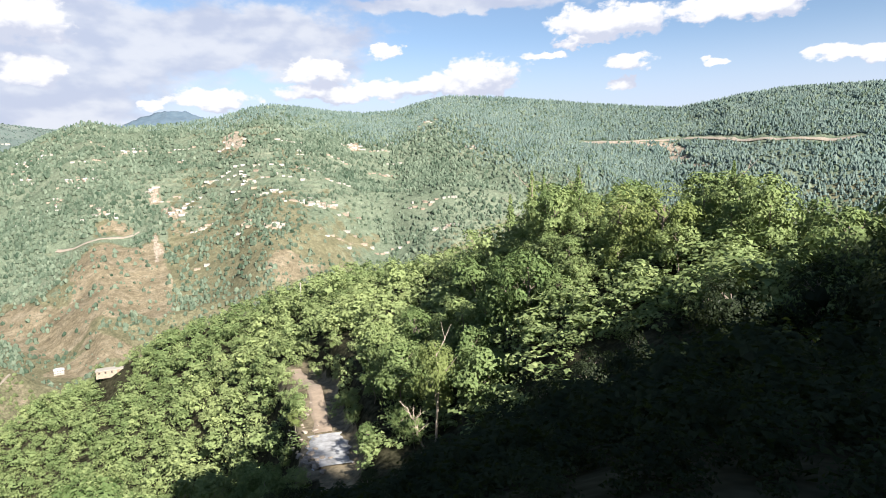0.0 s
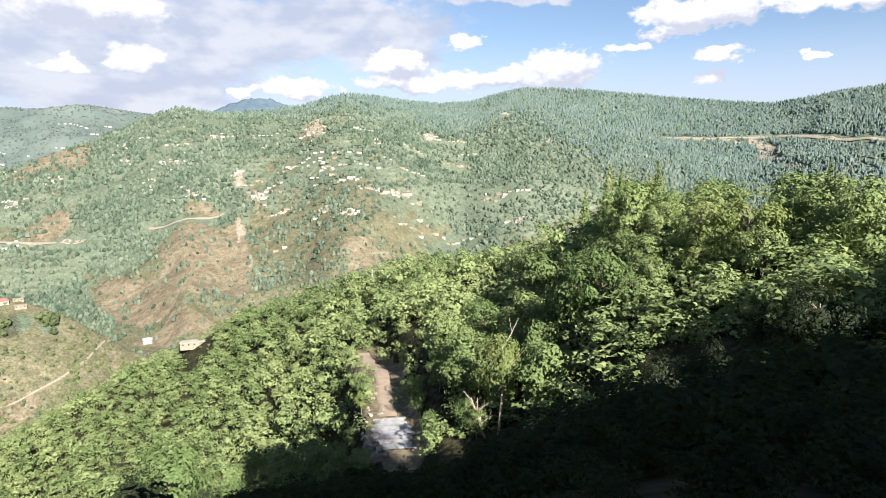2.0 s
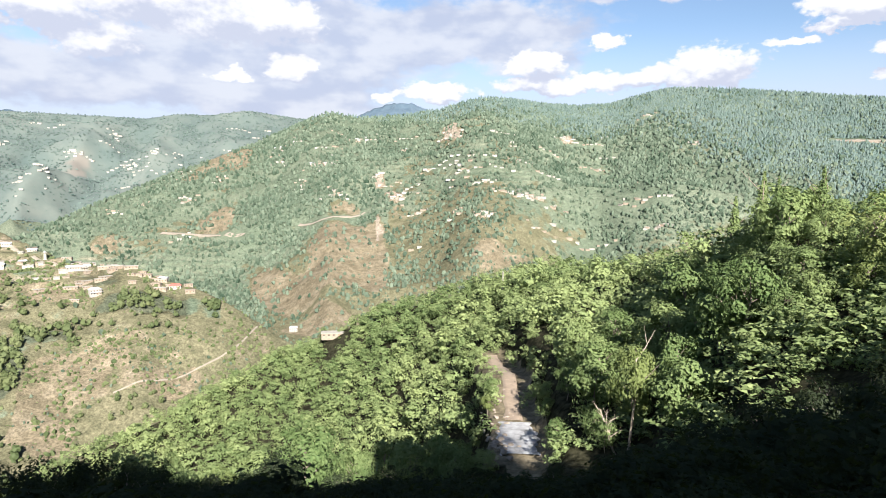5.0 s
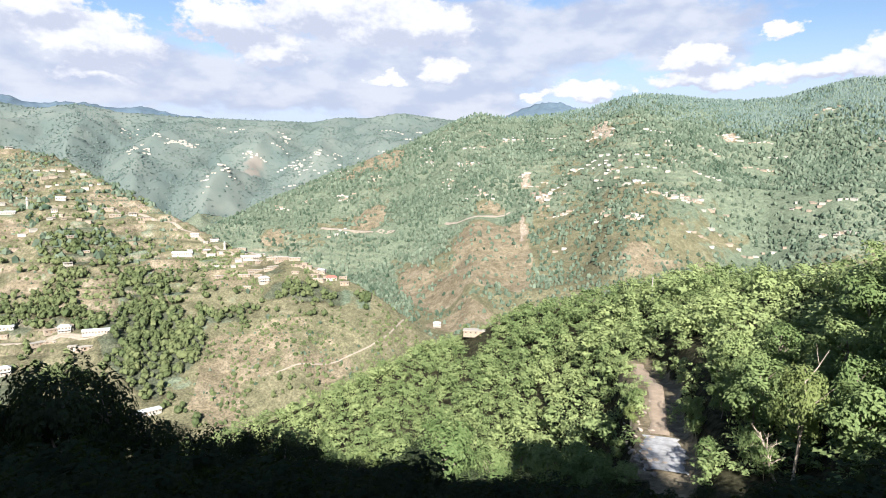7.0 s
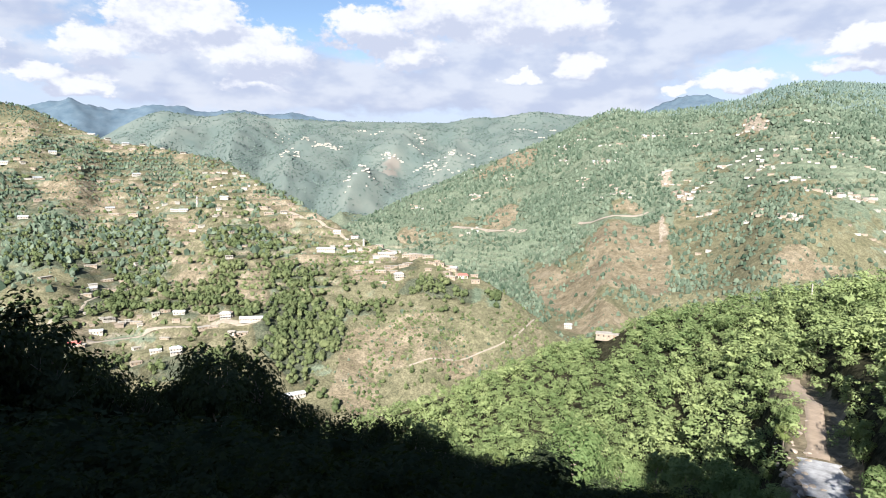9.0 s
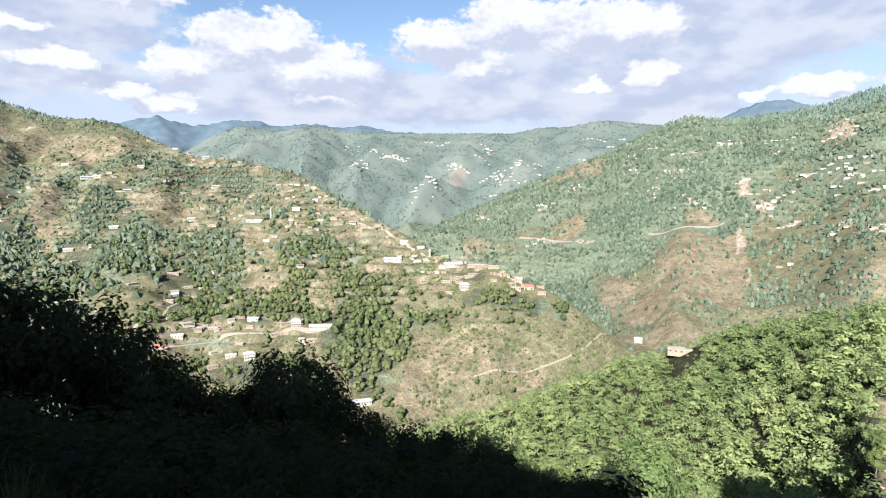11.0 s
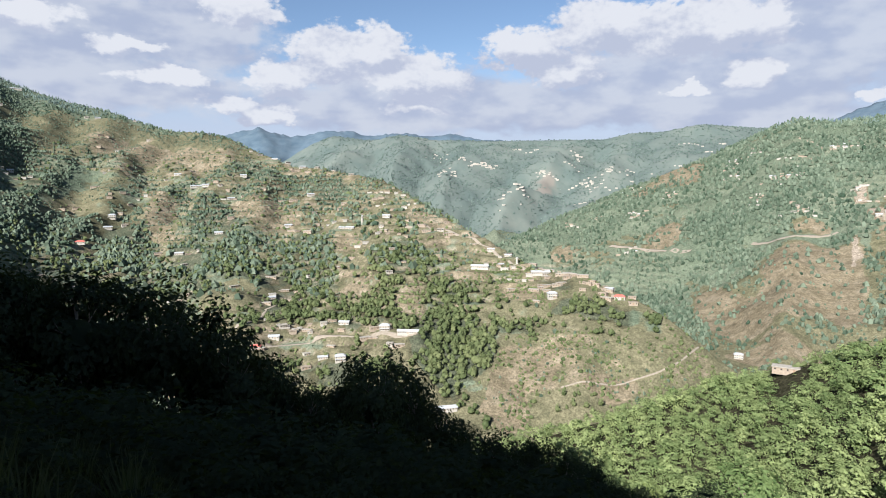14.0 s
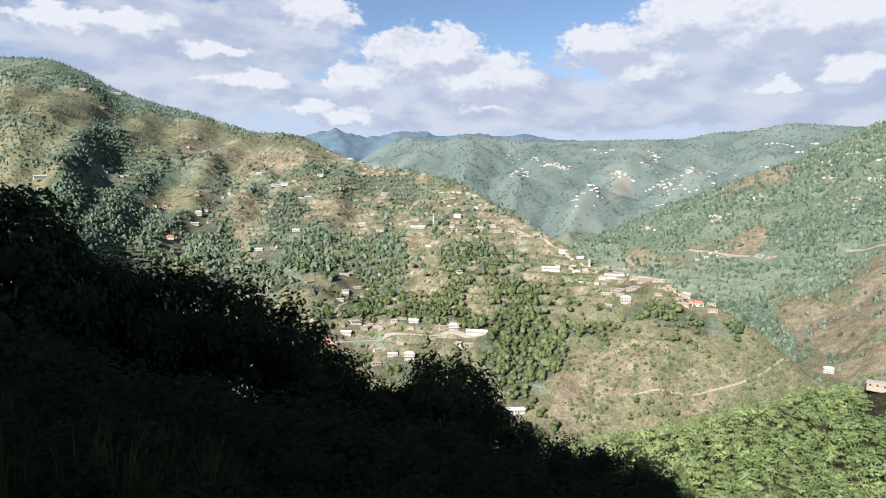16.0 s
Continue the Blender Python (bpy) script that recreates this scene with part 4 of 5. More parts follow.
keep = ~built(x, y) & (rng.random(len(x)) < np.clip(0.9 * cover(x, y)[3] + 0.1, 0.06, 1) * np.clip(1 + 1.2 * fbm(x, y, 90, 3, 94), 0.15, 1.5))
x, y = x[keep], y[keep]
h = rng.uniform(1.8, 5.2, len(x))
planted("distant_wood", [bush(40 + s) for s in range(7)], x, y, h, h * 1.5, HEAD_WOOD_HAZED, "distant woods on the ridge at the valley head")

# the spur across the valley: orchards and thickets, shrubs dotted over the grass, pines on the heights
x, y = (np.concatenate(q) for q in zip(scatter(72000, 26, 108, 380, 1690), scatter(46000, 58, 108, 760, 1690), scatter(9000, 42, 102, 400, 840)))
r, az = polar(x, y)
sr, _ = crest(SPUR, az)
earth, lush, stone, wood = cover(x, y)
open_slope = np.clip((0.55 - wood) * 3, 0, 1)
keep = (r < sr + 20) & ~built(x, y) & (rng.random(len(x)) < np.clip((wood - 0.5) * 2.2, np.where(r > 760, 0.42, 0.17), 0.8))
x, y, r, az, open_slope = x[keep], y[keep], r[keep], az[keep], open_slope[keep]
lofty = np.clip((r - 640) / 240, 0, 1)
h = rng.uniform(3.8, 10.0, len(x)) * (1 - 0.76 * open_slope) * (1 - 0.56 * lofty)
m = rng.random(len(x)) < np.clip((az - 84) / 8, 0, 1) * np.clip((r - (sr[keep] - 110)) / 60, 0, 1)
h = np.maximum(h, lofty * rng.uniform(0.7, 2.3, len(x)))
low = ~m & ((open_slope > 0.5) | (rng.random(len(x)) < lofty))
full = ~m & ~low
planted("valley_wood", [crown(60 + s, 30, 0.13, 8, 0.7, True, 4) for s in range(7)], x[full], y[full], h[full], (h * rng.uniform(0.8, 1.2, len(x)))[full], LEAF_VALLEY, "green orchard trees and groves among the terraced fields")
planted("slope_scrub", [bush(50 + s) for s in range(8)], x[low], y[low], h[low], (h * rng.uniform(0.8, 1.4, len(x)))[low], LEAF_HAZED, "low green bushes dotted over the dry grass slopes", "scrub")
planted("height_pines", [spire(20 + s) for s in range(5)], x[m], y[m], h[m] * 1.6, h[m] * 2.2, NEEDLES_HAZED, "dark pines along the mountain crest")

# tussocks and small bushes on the open grass above the river
x, y = scatter(15000, 28, 64, 370, 680)
r, az = polar(x, y)
keep = (cover(x, y)[3] < 0.45) & (r < crest(SPUR, az)[0]) & (rng.random(len(x)) < np.clip(0.55 + 1.1 * fbm(x, y, 40, 3, 95), 0.08, 1))
x, y = x[keep], y[keep]
h = 0.6 + 2.8 * rng.random(len(x)) ** 2.4
planted("grass_bushes", [bush(70 + s) for s in range(8)], x, y, h, h * rng.uniform(0.9, 1.6, len(x)), LEAF_VALLEY, "small green bushes and tussocks on the dry grass slope", "scrub")

# hedges and scrub along the field terraces
x, y = scatter(90000, 44, 106, 420, 1250)
z = relief(x, y)
_, farm, riser = terraced(x, y, z)
r, az = polar(x, y)
keep = (riser > 0.35) & (rng.random(len(x)) < 0.42) & (r < crest(SPUR, az)[0])
x, y = x[keep][:8000], y[keep][:8000]
h = rng.uniform(0.9, 1.0, len(x)) * (1.0 + 3.4 * rng.random(len(x)) ** 2.5)
planted("terrace_hedges", [bush(30 + s) for s in range(8)], x, y, h, h * rng.uniform(1.0, 1.8, len(x)), LEAF_VALLEY, "low scrub along the edges of the field terraces", "scrub")

# ---- the wooded hill beside the camera, and the shaded slope below it ----
def part(name, me, parent, label=""):
    ob = new(name, me)
    ob.parent = parent
    if label:
        ob["label"] = label
    return ob


def trunk_mesh(name, high, rad, limbs, seed, lean=0.0, mat=None):
    """A tapered, slightly crooked trunk with forking limbs."""
    g = np.random.default_rng(seed)
    vs, fs = [], []

    def stem(p0, p1, r0, r1, sides=6, cuts=3):
        p0, p1 = np.array(p0, float), np.array(p1, float)
        base = sum(len(v) for v in vs)
        ax = (p1 - p0) / np.linalg.norm(p1 - p0)
        u = np.cross(ax, (0.3, 0.9, 0.2))
        u /= np.linalg.norm(u)
        w = np.cross(ax, u)
        ring = []
        for c in range(cuts + 1):
            t = c / cuts
            q = p0 + (p1 - p0) * t + (g.normal(0, 0.02, 3) * np.linalg.norm(p1 - p0) if 0 < c < cuts else 0)
            rr = r0 + (r1 - r0) * t
            for s in range(sides):
                a = 2 * math.pi * s / sides
                ring.append(q + rr * (math.cos(a) * u + math.sin(a) * w))
        vs.append(np.array(ring))
        for c in range(cuts):
            for s in range(sides):
                n = (s + 1) % sides
                fs.append((base + c * sides + s, base + c * sides + n, base + (c + 1) * sides + n, base + (c + 1) * sides + s))

    stem((0, 0, -0.6), (lean, 0, high), rad, rad * 0.35, 8, 5)
    for k in range(limbs):
        z = high * g.uniform(0.35, 0.9)
        a = g.uniform(0, 2 * math.pi)
        out = high * g.uniform(0.16, 0.34)
        b = np.array((lean * z / high, 0, z))
        e = b + (out * math.cos(a), out * math.sin(a), out * g.uniform(0.5, 1.0))
        stem(b, e, rad * 0.4, rad * 0.1, 5, 2)
        stem(b + (e - b) * 0.6, b + (e - b) * 0.6 + (0.4 * out * math.cos(a + 0.9), 0.4 * out * math.sin(a + 0.9), 0.5 * out), rad * 0.2, rad * 0.05, 4, 2)
    return mesh_of(name, np.concatenate(vs), np.array(fs), mat or BARK, True)


def tree_kind(seed, n, size, mat, lobes=11, tall=1.0, core=0.84):
    """A tree 1 m high: trunk and crown meshes to be scaled by the thing."""
    v, f = crown(seed, n, size, lobes, core, False, 6)
    v = v * (1, 1, 0.99 * tall) + (0, 0, 0.01)
    return trunk_mesh("trunk", 0.72, 0.022, 5, seed), mesh_of("crown", v, f, mat)


def tree(kind, x, y, high, wide, turn, label, group="trees of the wooded slope", name="tree"):
    top = tagged(new(name), label, "tree", group)
    top.empty_display_size = 0.3
    for nm, me in zip(("trunk", "crown"), kind):
        part(nm, me, top)
    z = float(ground(np.array([x]), np.array([y]))[0])
    top.matrix_basis = pose(x, y, z, 0, 0, turn) @ Matrix.Diagonal((wide, wide, high, 1))
    return top


BROAD = [tree_kind(200 + s, 2050, 0.028, LEAF_NEAR, 20 + 3 * s % 7, 1.0, 0) for s in range(7)]
SPARSE = [tree_kind(230 + s, 2100, 0.024, LEAF_PALE, 17, 1.0, 0) for s in range(3)]

x, y = scatter(16000, -46, 62, 46, 420)
r, az = polar(x, y)
hr, _ = crest(HILL, az)
keep = (r < hr + 12) & (track_gap(x, y) > np.where(r < 165, 4.2, 3.1)) & ~((np.abs(az - 29) < 1.2) & (r > 325)) & ~((np.abs(az - 11.6) < 3.1) & (r < 106)) & ~((np.abs(az - 11.2) < 2.2) & (r < 114)) & ~((np.abs(az - 13.5) < 0.5) & (r > 205) & (r < 264)) & ~((np.abs(az - 0.6) < 2.6) & (r < 97)) & (r > np.interp(az, [-46, -30, -24, -18, -6, 0, 6, 20, 62], [66, 70, 80, 88, 86, 82, 86, 92, 100]))
x, y, r, az = x[keep], y[keep], r[keep], az[keep]
size = 4.0 + 9.0 * rng.random(len(x)) ** 1.4
cell, sep = {}, []
for k in range(len(x)):
    cx, cy = int(x[k] // 8), int(y[k] // 8)
    if all((x[k] - x[j]) ** 2 + (y[k] - y[j]) ** 2 > (0.27 * (size[k] + size[j])) ** 2 for a in (-1, 0, 1) for b in (-1, 0, 1) for j in cell.get((cx + a, cy + b), ())):
        cell.setdefault((cx, cy), []).append(k)
        sep.append(k)
x, y, r, az, size = x[sep], y[sep], r[sep], az[sep], size[sep]
by = np.argsort(r)
near, rest = by[:200], by[200:]
brow = curve([(p[0], p[2]) for p in HILL], az, 0.5)
head_room = 1.6 + r * np.tan(np.radians(brow + 0.2)) - ground(x, y)
size = np.maximum(np.minimum(size, head_room), 3.0)
size = np.where((track_gap(x, y) < 9) & (r < 185), np.minimum(size, 4.5), size)
for k in near:
    pale = -21 < az[k] < -14.5 and 60 < r[k] < 105
    high = max(min(size[k] * 1.15, head_room[k] + rng.uniform(-0.8, 0.8)), 3.5)
    kind = SPARSE[rng.integers(3)] if pale or rng.random() < 0.08 else BROAD[rng.integers(7)]
    tree(kind, x[k], y[k], high, high * rng.uniform(0.75, 1.05), rng.uniform(0, 360), "light yellow-green slender tree on the sunlit hillside" if pale else "dense green broadleaf tree on the wooded hillside")
planted("hill_wood", [crown(80 + s, 370, 0.047, 12 + s % 6, 0) for s in range(9)], x[rest], y[rest], size[rest], size[rest] * rng.uniform(0.95, 1.4, len(rest)), LEAF_HILL, "dense sunlit green broadleaf wood on the near hill")

# low growth between the trees
x, y = (np.concatenate(q) for q in zip(scatter(4200, -46, 62, 62, 400), scatter(900, -46, 2, 62, 140)))
r, az = polar(x, y)
keep = (r < crest(HILL, az)[0] + 5) & (track_gap(x, y) > np.where(r > 118, 1.9, 3.2)) & ~((np.abs(az - 11.6) < 3.1) & (r < 110)) & ~((np.abs(az - 0.3) < 2.6) & (r < 90)) & (r > np.interp(az, [-46, -20, -6, 0, 6, 20, 62], [62, 62, 66, 74, 88, 96, 104]))
x, y = x[keep], y[keep]
h = rng.uniform(1.2, 3.2, len(x)) * np.where(np.hypot(x, y) < 140, 1.7, 1.0)
planted("hill_undergrowth", [crown(150 + s, 135, 0.058, 11, 0) for s in range(6)], x, y, h, h * rng.uniform(1.2, 1.9, len(x)), LEAF_HILL, "green bushes and saplings between the trees of the hill", "shrubs")

# conifers on the brow
def conifer_kind(seed, n=1500):
    g = np.random.default_rng(seed)
    z = 1 - g.random(n) ** 0.6 * 0.88
    tier = 0.55 + 0.45 * np.abs(np.sin(z * 26 + g.normal(0, 0.25, n)))
    a, q = g.uniform(0, 2 * math.pi, n), (1.02 - z) * 0.26 * tier * g.uniform(0.55, 1.05, n)
    p = np.stack([q * np.cos(a), q * np.sin(a), z - 0.35 * q], -1)
    v, f = sprays(g, p, np.stack([np.cos(a), np.sin(a), np.full(n, 0.9)], -1) + g.normal(0, 0.3, (n, 3)), 0.022, False)
    return trunk_mesh("trunk", 0.96, 0.018, 3, seed), mesh_of("crown", v, f, LEAF_NEAR)


SPRUCE = [conifer_kind(260 + s) for s in range(2)]
for k, (a, d, top) in enumerate(((-8.4, 128, 0.5), (-9.5, 134, 0.2), (-12.6, 122, 0.9), (-6.4, 138, -1.6), (-25.5, 96, 0.9))):
    tx, ty = -d * math.sin(radians(a)), d * math.cos(radians(a))
    high = min(1.6 + d * math.tan(radians(top)) - float(ground(np.array([tx]), np.array([ty]))[0]), 20)
    tree(SPRUCE[k % 2], tx, ty, high, high * 0.95, 40 * k, "tall green conifer on the brow of the hill")

# the shaded slope falling away below the camera
SKYLINE = [(-50, -2), (-36, -5), (-30, -6.5), (-22, -10), (-14, -15), (-6, -20), (0, -23.5), (5, -26), (15, -27), (25, -27), (33, -27.5), (35, -24.3), (37, -26), (43, -26.2), (47, -23.4), (51, -23.0), (55, -22.4), (58, -20.8),
           (61, -19.0), (63, -15.9), (65, -15.2), (67, -15.4), (69.5, -18), (72, -18.2), (76, -15.8), (78, -12.3), (81, -10), (84, -8), (88, -7.2), (90, -5.8), (92, -7), (95, -5.4), (97, -4), (100, -1), (103, 1.5), (108, 5)]
# tree kinds with the slope's shade painted into their leaves
SHADED = [tree_kind(240 + s, 1800, 0.026, LEAF_SHADED, 21, 1.0, 0.3) for s in range(5)]
placed = []
EDGE = [(101.5, 40), (99.3, 43), (97.3, 46), (95.2, 47), (92.3, 50), (90, 45), (86, 50), (82.5, 52), (79.5, 55), (76.5, 58), (65, 70), (62.6, 72), (67, 66), (58, 70), (54.5, 72), (51, 70), (47.3, 66), (43, 70), (35, 74), (72, 62), (69.5, 64)]
EDGE += [(60 + 2.05 * k, 54 - 0.22 * k + 7 * (k % 3 - 1)) for k in range(22)]
for tries in range(6000):
    if len(placed) >= 130:
        break
    a = rng.uniform(30, 108) if tries % 3 else rng.uniform(-46, 30)
    d = rng.uniform(44, 78) if tries < 700 else rng.uniform(18, 74)
    if tries < len(EDGE):
        a, d = EDGE[tries]
    tx, ty = -d * math.sin(radians(a)), d * math.cos(radians(a))
    z = float(ground(np.array([tx]), np.array([ty]))[0])
    cap = float(curve(SKYLINE, a, 0.6))
    high = 1.6 + d * math.tan(radians(cap + (0.1 if tries < len(EDGE) else 0.5 - abs(rng.normal(0, 1.0))))) - z
    if high < 2.4 or tries >= len(EDGE) and any((tx - px) ** 2 + (ty - py) ** 2 < 0.2 * high * high + 5 for px, py in placed):
        continue
    high = min(high, rng.uniform(8, 12) if tries >= len(EDGE) else 17)
    placed.append((tx, ty))
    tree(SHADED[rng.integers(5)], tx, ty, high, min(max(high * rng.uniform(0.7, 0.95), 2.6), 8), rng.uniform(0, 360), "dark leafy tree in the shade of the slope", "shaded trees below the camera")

# low undergrowth over the shaded slope, its leaves darkened for that shade; leafier close by
x, y = scatter(1500, -50, 112, 14, 95)
x2, y2 = (np.concatenate(q) for q in zip(scatter(230, -50, 112, 8, 18), scatter(330, -50, 112, 3.4, 9)))
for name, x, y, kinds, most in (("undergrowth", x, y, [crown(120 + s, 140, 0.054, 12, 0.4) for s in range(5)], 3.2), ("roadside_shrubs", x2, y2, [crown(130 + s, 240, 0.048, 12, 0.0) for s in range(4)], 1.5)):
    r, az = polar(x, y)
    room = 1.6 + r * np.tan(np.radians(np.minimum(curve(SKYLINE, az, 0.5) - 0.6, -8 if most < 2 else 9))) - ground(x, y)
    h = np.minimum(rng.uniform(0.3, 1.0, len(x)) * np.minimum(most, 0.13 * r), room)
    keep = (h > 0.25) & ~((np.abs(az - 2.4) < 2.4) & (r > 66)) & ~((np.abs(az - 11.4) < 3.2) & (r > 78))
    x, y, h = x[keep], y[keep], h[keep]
    planted(name, kinds, x, y, h, h * 1.5, LEAF_SCRUB_SHADE, "dense dark shrubs over the shaded slope", "shrubs")

# weeds at the roadside
def weed(seed):
    g = np.random.default_rng(seed)
    v, f = [], []
    for k in range(26):
        a, q, h = g.uniform(0, 6.28), g.uniform(0, 0.2), g.uniform(0.5, 1.0)
        b, tip = np.array((q * math.cos(a), q * math.sin(a), 0)), np.array((math.cos(a), math.sin(a), 0)) * g.uniform(0.1, 0.5)
        side = np.array((-math.sin(a), math.cos(a), 0)) * 0.012
        n = len(v)
        v += [b - side, b + side, b + tip * 0.4 + (0, 0, h * 0.6) + side * 0.8, b + tip * 0.4 + (0, 0, h * 0.6) - side * 0.8, b + tip + (0, 0, h * 0.95)]
        f += [(n, n + 1, n + 2), (n, n + 2, n + 3), (n + 3, n + 2, n + 4)]
    return np.array(v), np.array(f)


x, y = scatter(130, 84, 112, 4.2, 9)
h = rng.uniform(0.22, 0.72, len(x))
planted("weeds", [weed(s) for s in range(5)], x, y, h, h, LEAF_WEED, "tall grass and weeds at the edge of the slope", "weeds")

# woods along the crest behind, whose shade falls over the slope
u, s = rng.uniform(-260, 260, 420), rng.uniform(60, 135, 420)
u[:4], s[:4] = (26, 22, 17, 29), (121, 119, 120, 118)
x, y = s * SUN_WAY[0] - u * SUN_WAY[1], s * SUN_WAY[1] + u * SUN_WAY[0]
h = rng.uniform(3, 6.5, len(x))
h[:4] = 35, 31, 24, 28
planted("crest_wood", [crown(140 + q, 60, 0.1, 7, 0.9) for q in range(5)], x, y, h, np.where(h > 12, 0.5 * h, h), LEAF_HILL, "woods on the mountainside behind")


# ---- houses ----
WHITEWASH = plain("whitewash", (0.27, 0.25, 0.212), (0.42, 0.395, 0.345), 0.7, 0.85, 0.2)
MUD = plain("mud_plaster", (0.215, 0.172, 0.128), (0.325, 0.268, 0.205), 0.6, 0.95, 0.4)
TIN = plain("tin_sheet", (0.28, 0.295, 0.305), (0.44, 0.455, 0.46), 0.8, 0.45, 0.2)
RED_TIN = plain("red_tin", (0.40, 0.09, 0.07), (0.52, 0.16, 0.12), 0.8, 0.6, 0.2)
SLAB = plain("roof_slab", (0.24, 0.22, 0.185), (0.38, 0.35, 0.30), 0.5, 0.95, 0.3)
PANE = plain("dark_pane", (0.02, 0.025, 0.03), (0.05, 0.055, 0.06), 1.0, 0.15, 0.0)
TIMBER = plain("painted_timber", (0.16, 0.10, 0.06), (0.28, 0.18, 0.11), 2.0, 0.7, 0.3)


def solid(bm, x0, x1, y0, y1, z0, z1):
    v = [bm.verts.new((x, y, z)) for z in (z0, z1) for x, y in ((x0, y0), (x1, y0), (x1, y1), (x0, y1))]
    for q in ((3, 2, 1, 0), (4, 5, 6, 7), (0, 1, 5, 4), (1, 2, 6, 5), (2, 3, 7, 6), (3, 0, 4, 7)):
        bm.faces.new([v[k] for k in q])


def bm_mesh(name, mat, draw):
    bm = bmesh.new()
    draw(bm)
    me = bpy.data.meshes.new(name)
    bm.to_mesh(me)
    bm.free()
    me.materials.append(mat)
    return me


def gable(bm, w, d, z, h, over=0.5, hip=0.0, thick=0.12):
    """A ridged roof sheet with thickness, hipped by that much at the ends."""
    x, y = w / 2 + over, d / 2 + over
    low = [(-x, -y, z), (x, -y, z), (x, y, z), (-x, y, z)]
    top = [(-x + hip, 0, z + h), (x - hip, 0, z + h)]
    a = [bm.verts.new(p) for p in low + top]
    b = [bm.verts.new((p[0], p[1], p[2] - thick)) for p in low + top]
    for q in ((0, 1, 5, 4), (2, 3, 4, 5), (1, 2, 5), (3, 0, 4)):
        bm.faces.new([a[k] for k in q])
        bm.faces.new([b[k] for k in reversed(q)])
    for p, q in ((0, 1), (1, 2), (2, 3), (3, 0)):
        bm.faces.new([b[p], b[q], a[q], a[p]])


def opening(parent, name, x, y, z, w, h, framed=True):
    """A window or door on the front wall: a frame with its pane set back in it."""
    def ring(bm):
        t = 0.09
        solid(bm, -w / 2, w / 2, -0.10, 0.06, h - t, h)
        solid(bm, -w / 2, w / 2, -0.10, 0.06, 0, t)
        solid(bm, -w / 2, -w / 2 + t, -0.10, 0.06, t, h - t)
        solid(bm, w / 2 - t, w / 2, -0.10, 0.06, t, h - t)

    key = (name, round(w, 2), round(h, 2))
    if key not in OPENINGS:
        OPENINGS[key] = (bm_mesh(name, TIMBER, ring), bm_mesh("pane", PANE if name == "window" else TIMBER, lambda bm: solid(bm, -w / 2 + 0.09, w / 2 - 0.09, -0.05, 0.02, 0.09, h - 0.09)))
    ob = part(name, OPENINGS[key][0], parent)
    ob.location = (x, y, z)
    part("pane" if name == "window" else "leaf", OPENINGS[key][1], ob)


OPENINGS = {}


def house(kind, w, d, label, floors=1, roof="flat", wall=WHITEWASH, roof_mat=SLAB, bays=3, veranda=False):
    """A house with its front towards -y, its footing let into the slope."""
    top = tagged(new("house"), label, "house", "hillside houses")
    top.empty_display_size = 1.0
    high = 2.9 * floors

    def walls(bm):
        t = 0.3
        solid(bm, -w / 2, w / 2, -d / 2, -d / 2 + t, -2.5, high)
        solid(bm, -w / 2, w / 2, d / 2 - t, d / 2, -2.5, high)
        solid(bm, -w / 2, -w / 2 + t, -d / 2 + t, d / 2 - t, -2.5, high)
        solid(bm, w / 2 - t, w / 2, -d / 2 + t, d / 2 - t, -2.5, high)

    part("wall", bm_mesh("wall", wall, walls), top)
    if roof == "flat":
        def slab(bm):
            solid(bm, -w / 2 - 0.45, w / 2 + 0.45, -d / 2 - 0.7, d / 2 + 0.3, high + 0.004, high + 0.28)
            solid(bm, -w / 2 - 0.45, w / 2 + 0.45, -d / 2 - 0.7, -d / 2 - 0.5, high + 0.284, high + 0.55)
        part("roof", bm_mesh("roof", roof_mat, slab), top)
    else:
        part("roof", bm_mesh("roof", roof_mat, lambda bm: gable(bm, w, d, high + 0.13, 0.28 * d, 0.6, 0.42 * d if roof == "hip" else 0.0)), top)
        if roof == "gable":
            part("ceiling_slab", bm_mesh("ceiling_slab", wall, lambda bm: solid(bm, -w / 2, w / 2, -d / 2, d / 2, high - 0.15, high)), top)
    for f in range(floors):
        for b in range(bays):
            x = (b + 0.5) / bays * w - w / 2
            if f == 0 and b == bays // 2:
                opening(top, "door", x, -d / 2, 0.05, 1.1, 2.1)
            else:
                opening(top, "window", x, -d / 2, 2.9 * f + 0.9, 1.2, 1.3)
    if veranda:
        part("veranda_floor", bm_mesh("veranda_floor", SLAB, lambda bm: solid(bm, -w / 2, w / 2, -d / 2 - 2.0, -d / 2 - 0.12, -2.4, 0.0)), top)
        part("veranda_roof", bm_mesh("veranda_roof", roof_mat, lambda bm: solid(bm, -w / 2 - 0.2, w / 2 + 0.2, -d / 2 - 2.2, -d / 2 - 0.12, 2.55, 2.67)), top)
        for k in range(bays + 1):
            x = -w / 2 + 0.15 + k * (w - 0.3) / bays
            part("post", bm_mesh("post", WHITEWASH, lambda bm: solid(bm, x - 0.1, x + 0.1, -d / 2 - 2.0, -d / 2 - 1.8, 0.0, 2.55)), top)
    return top


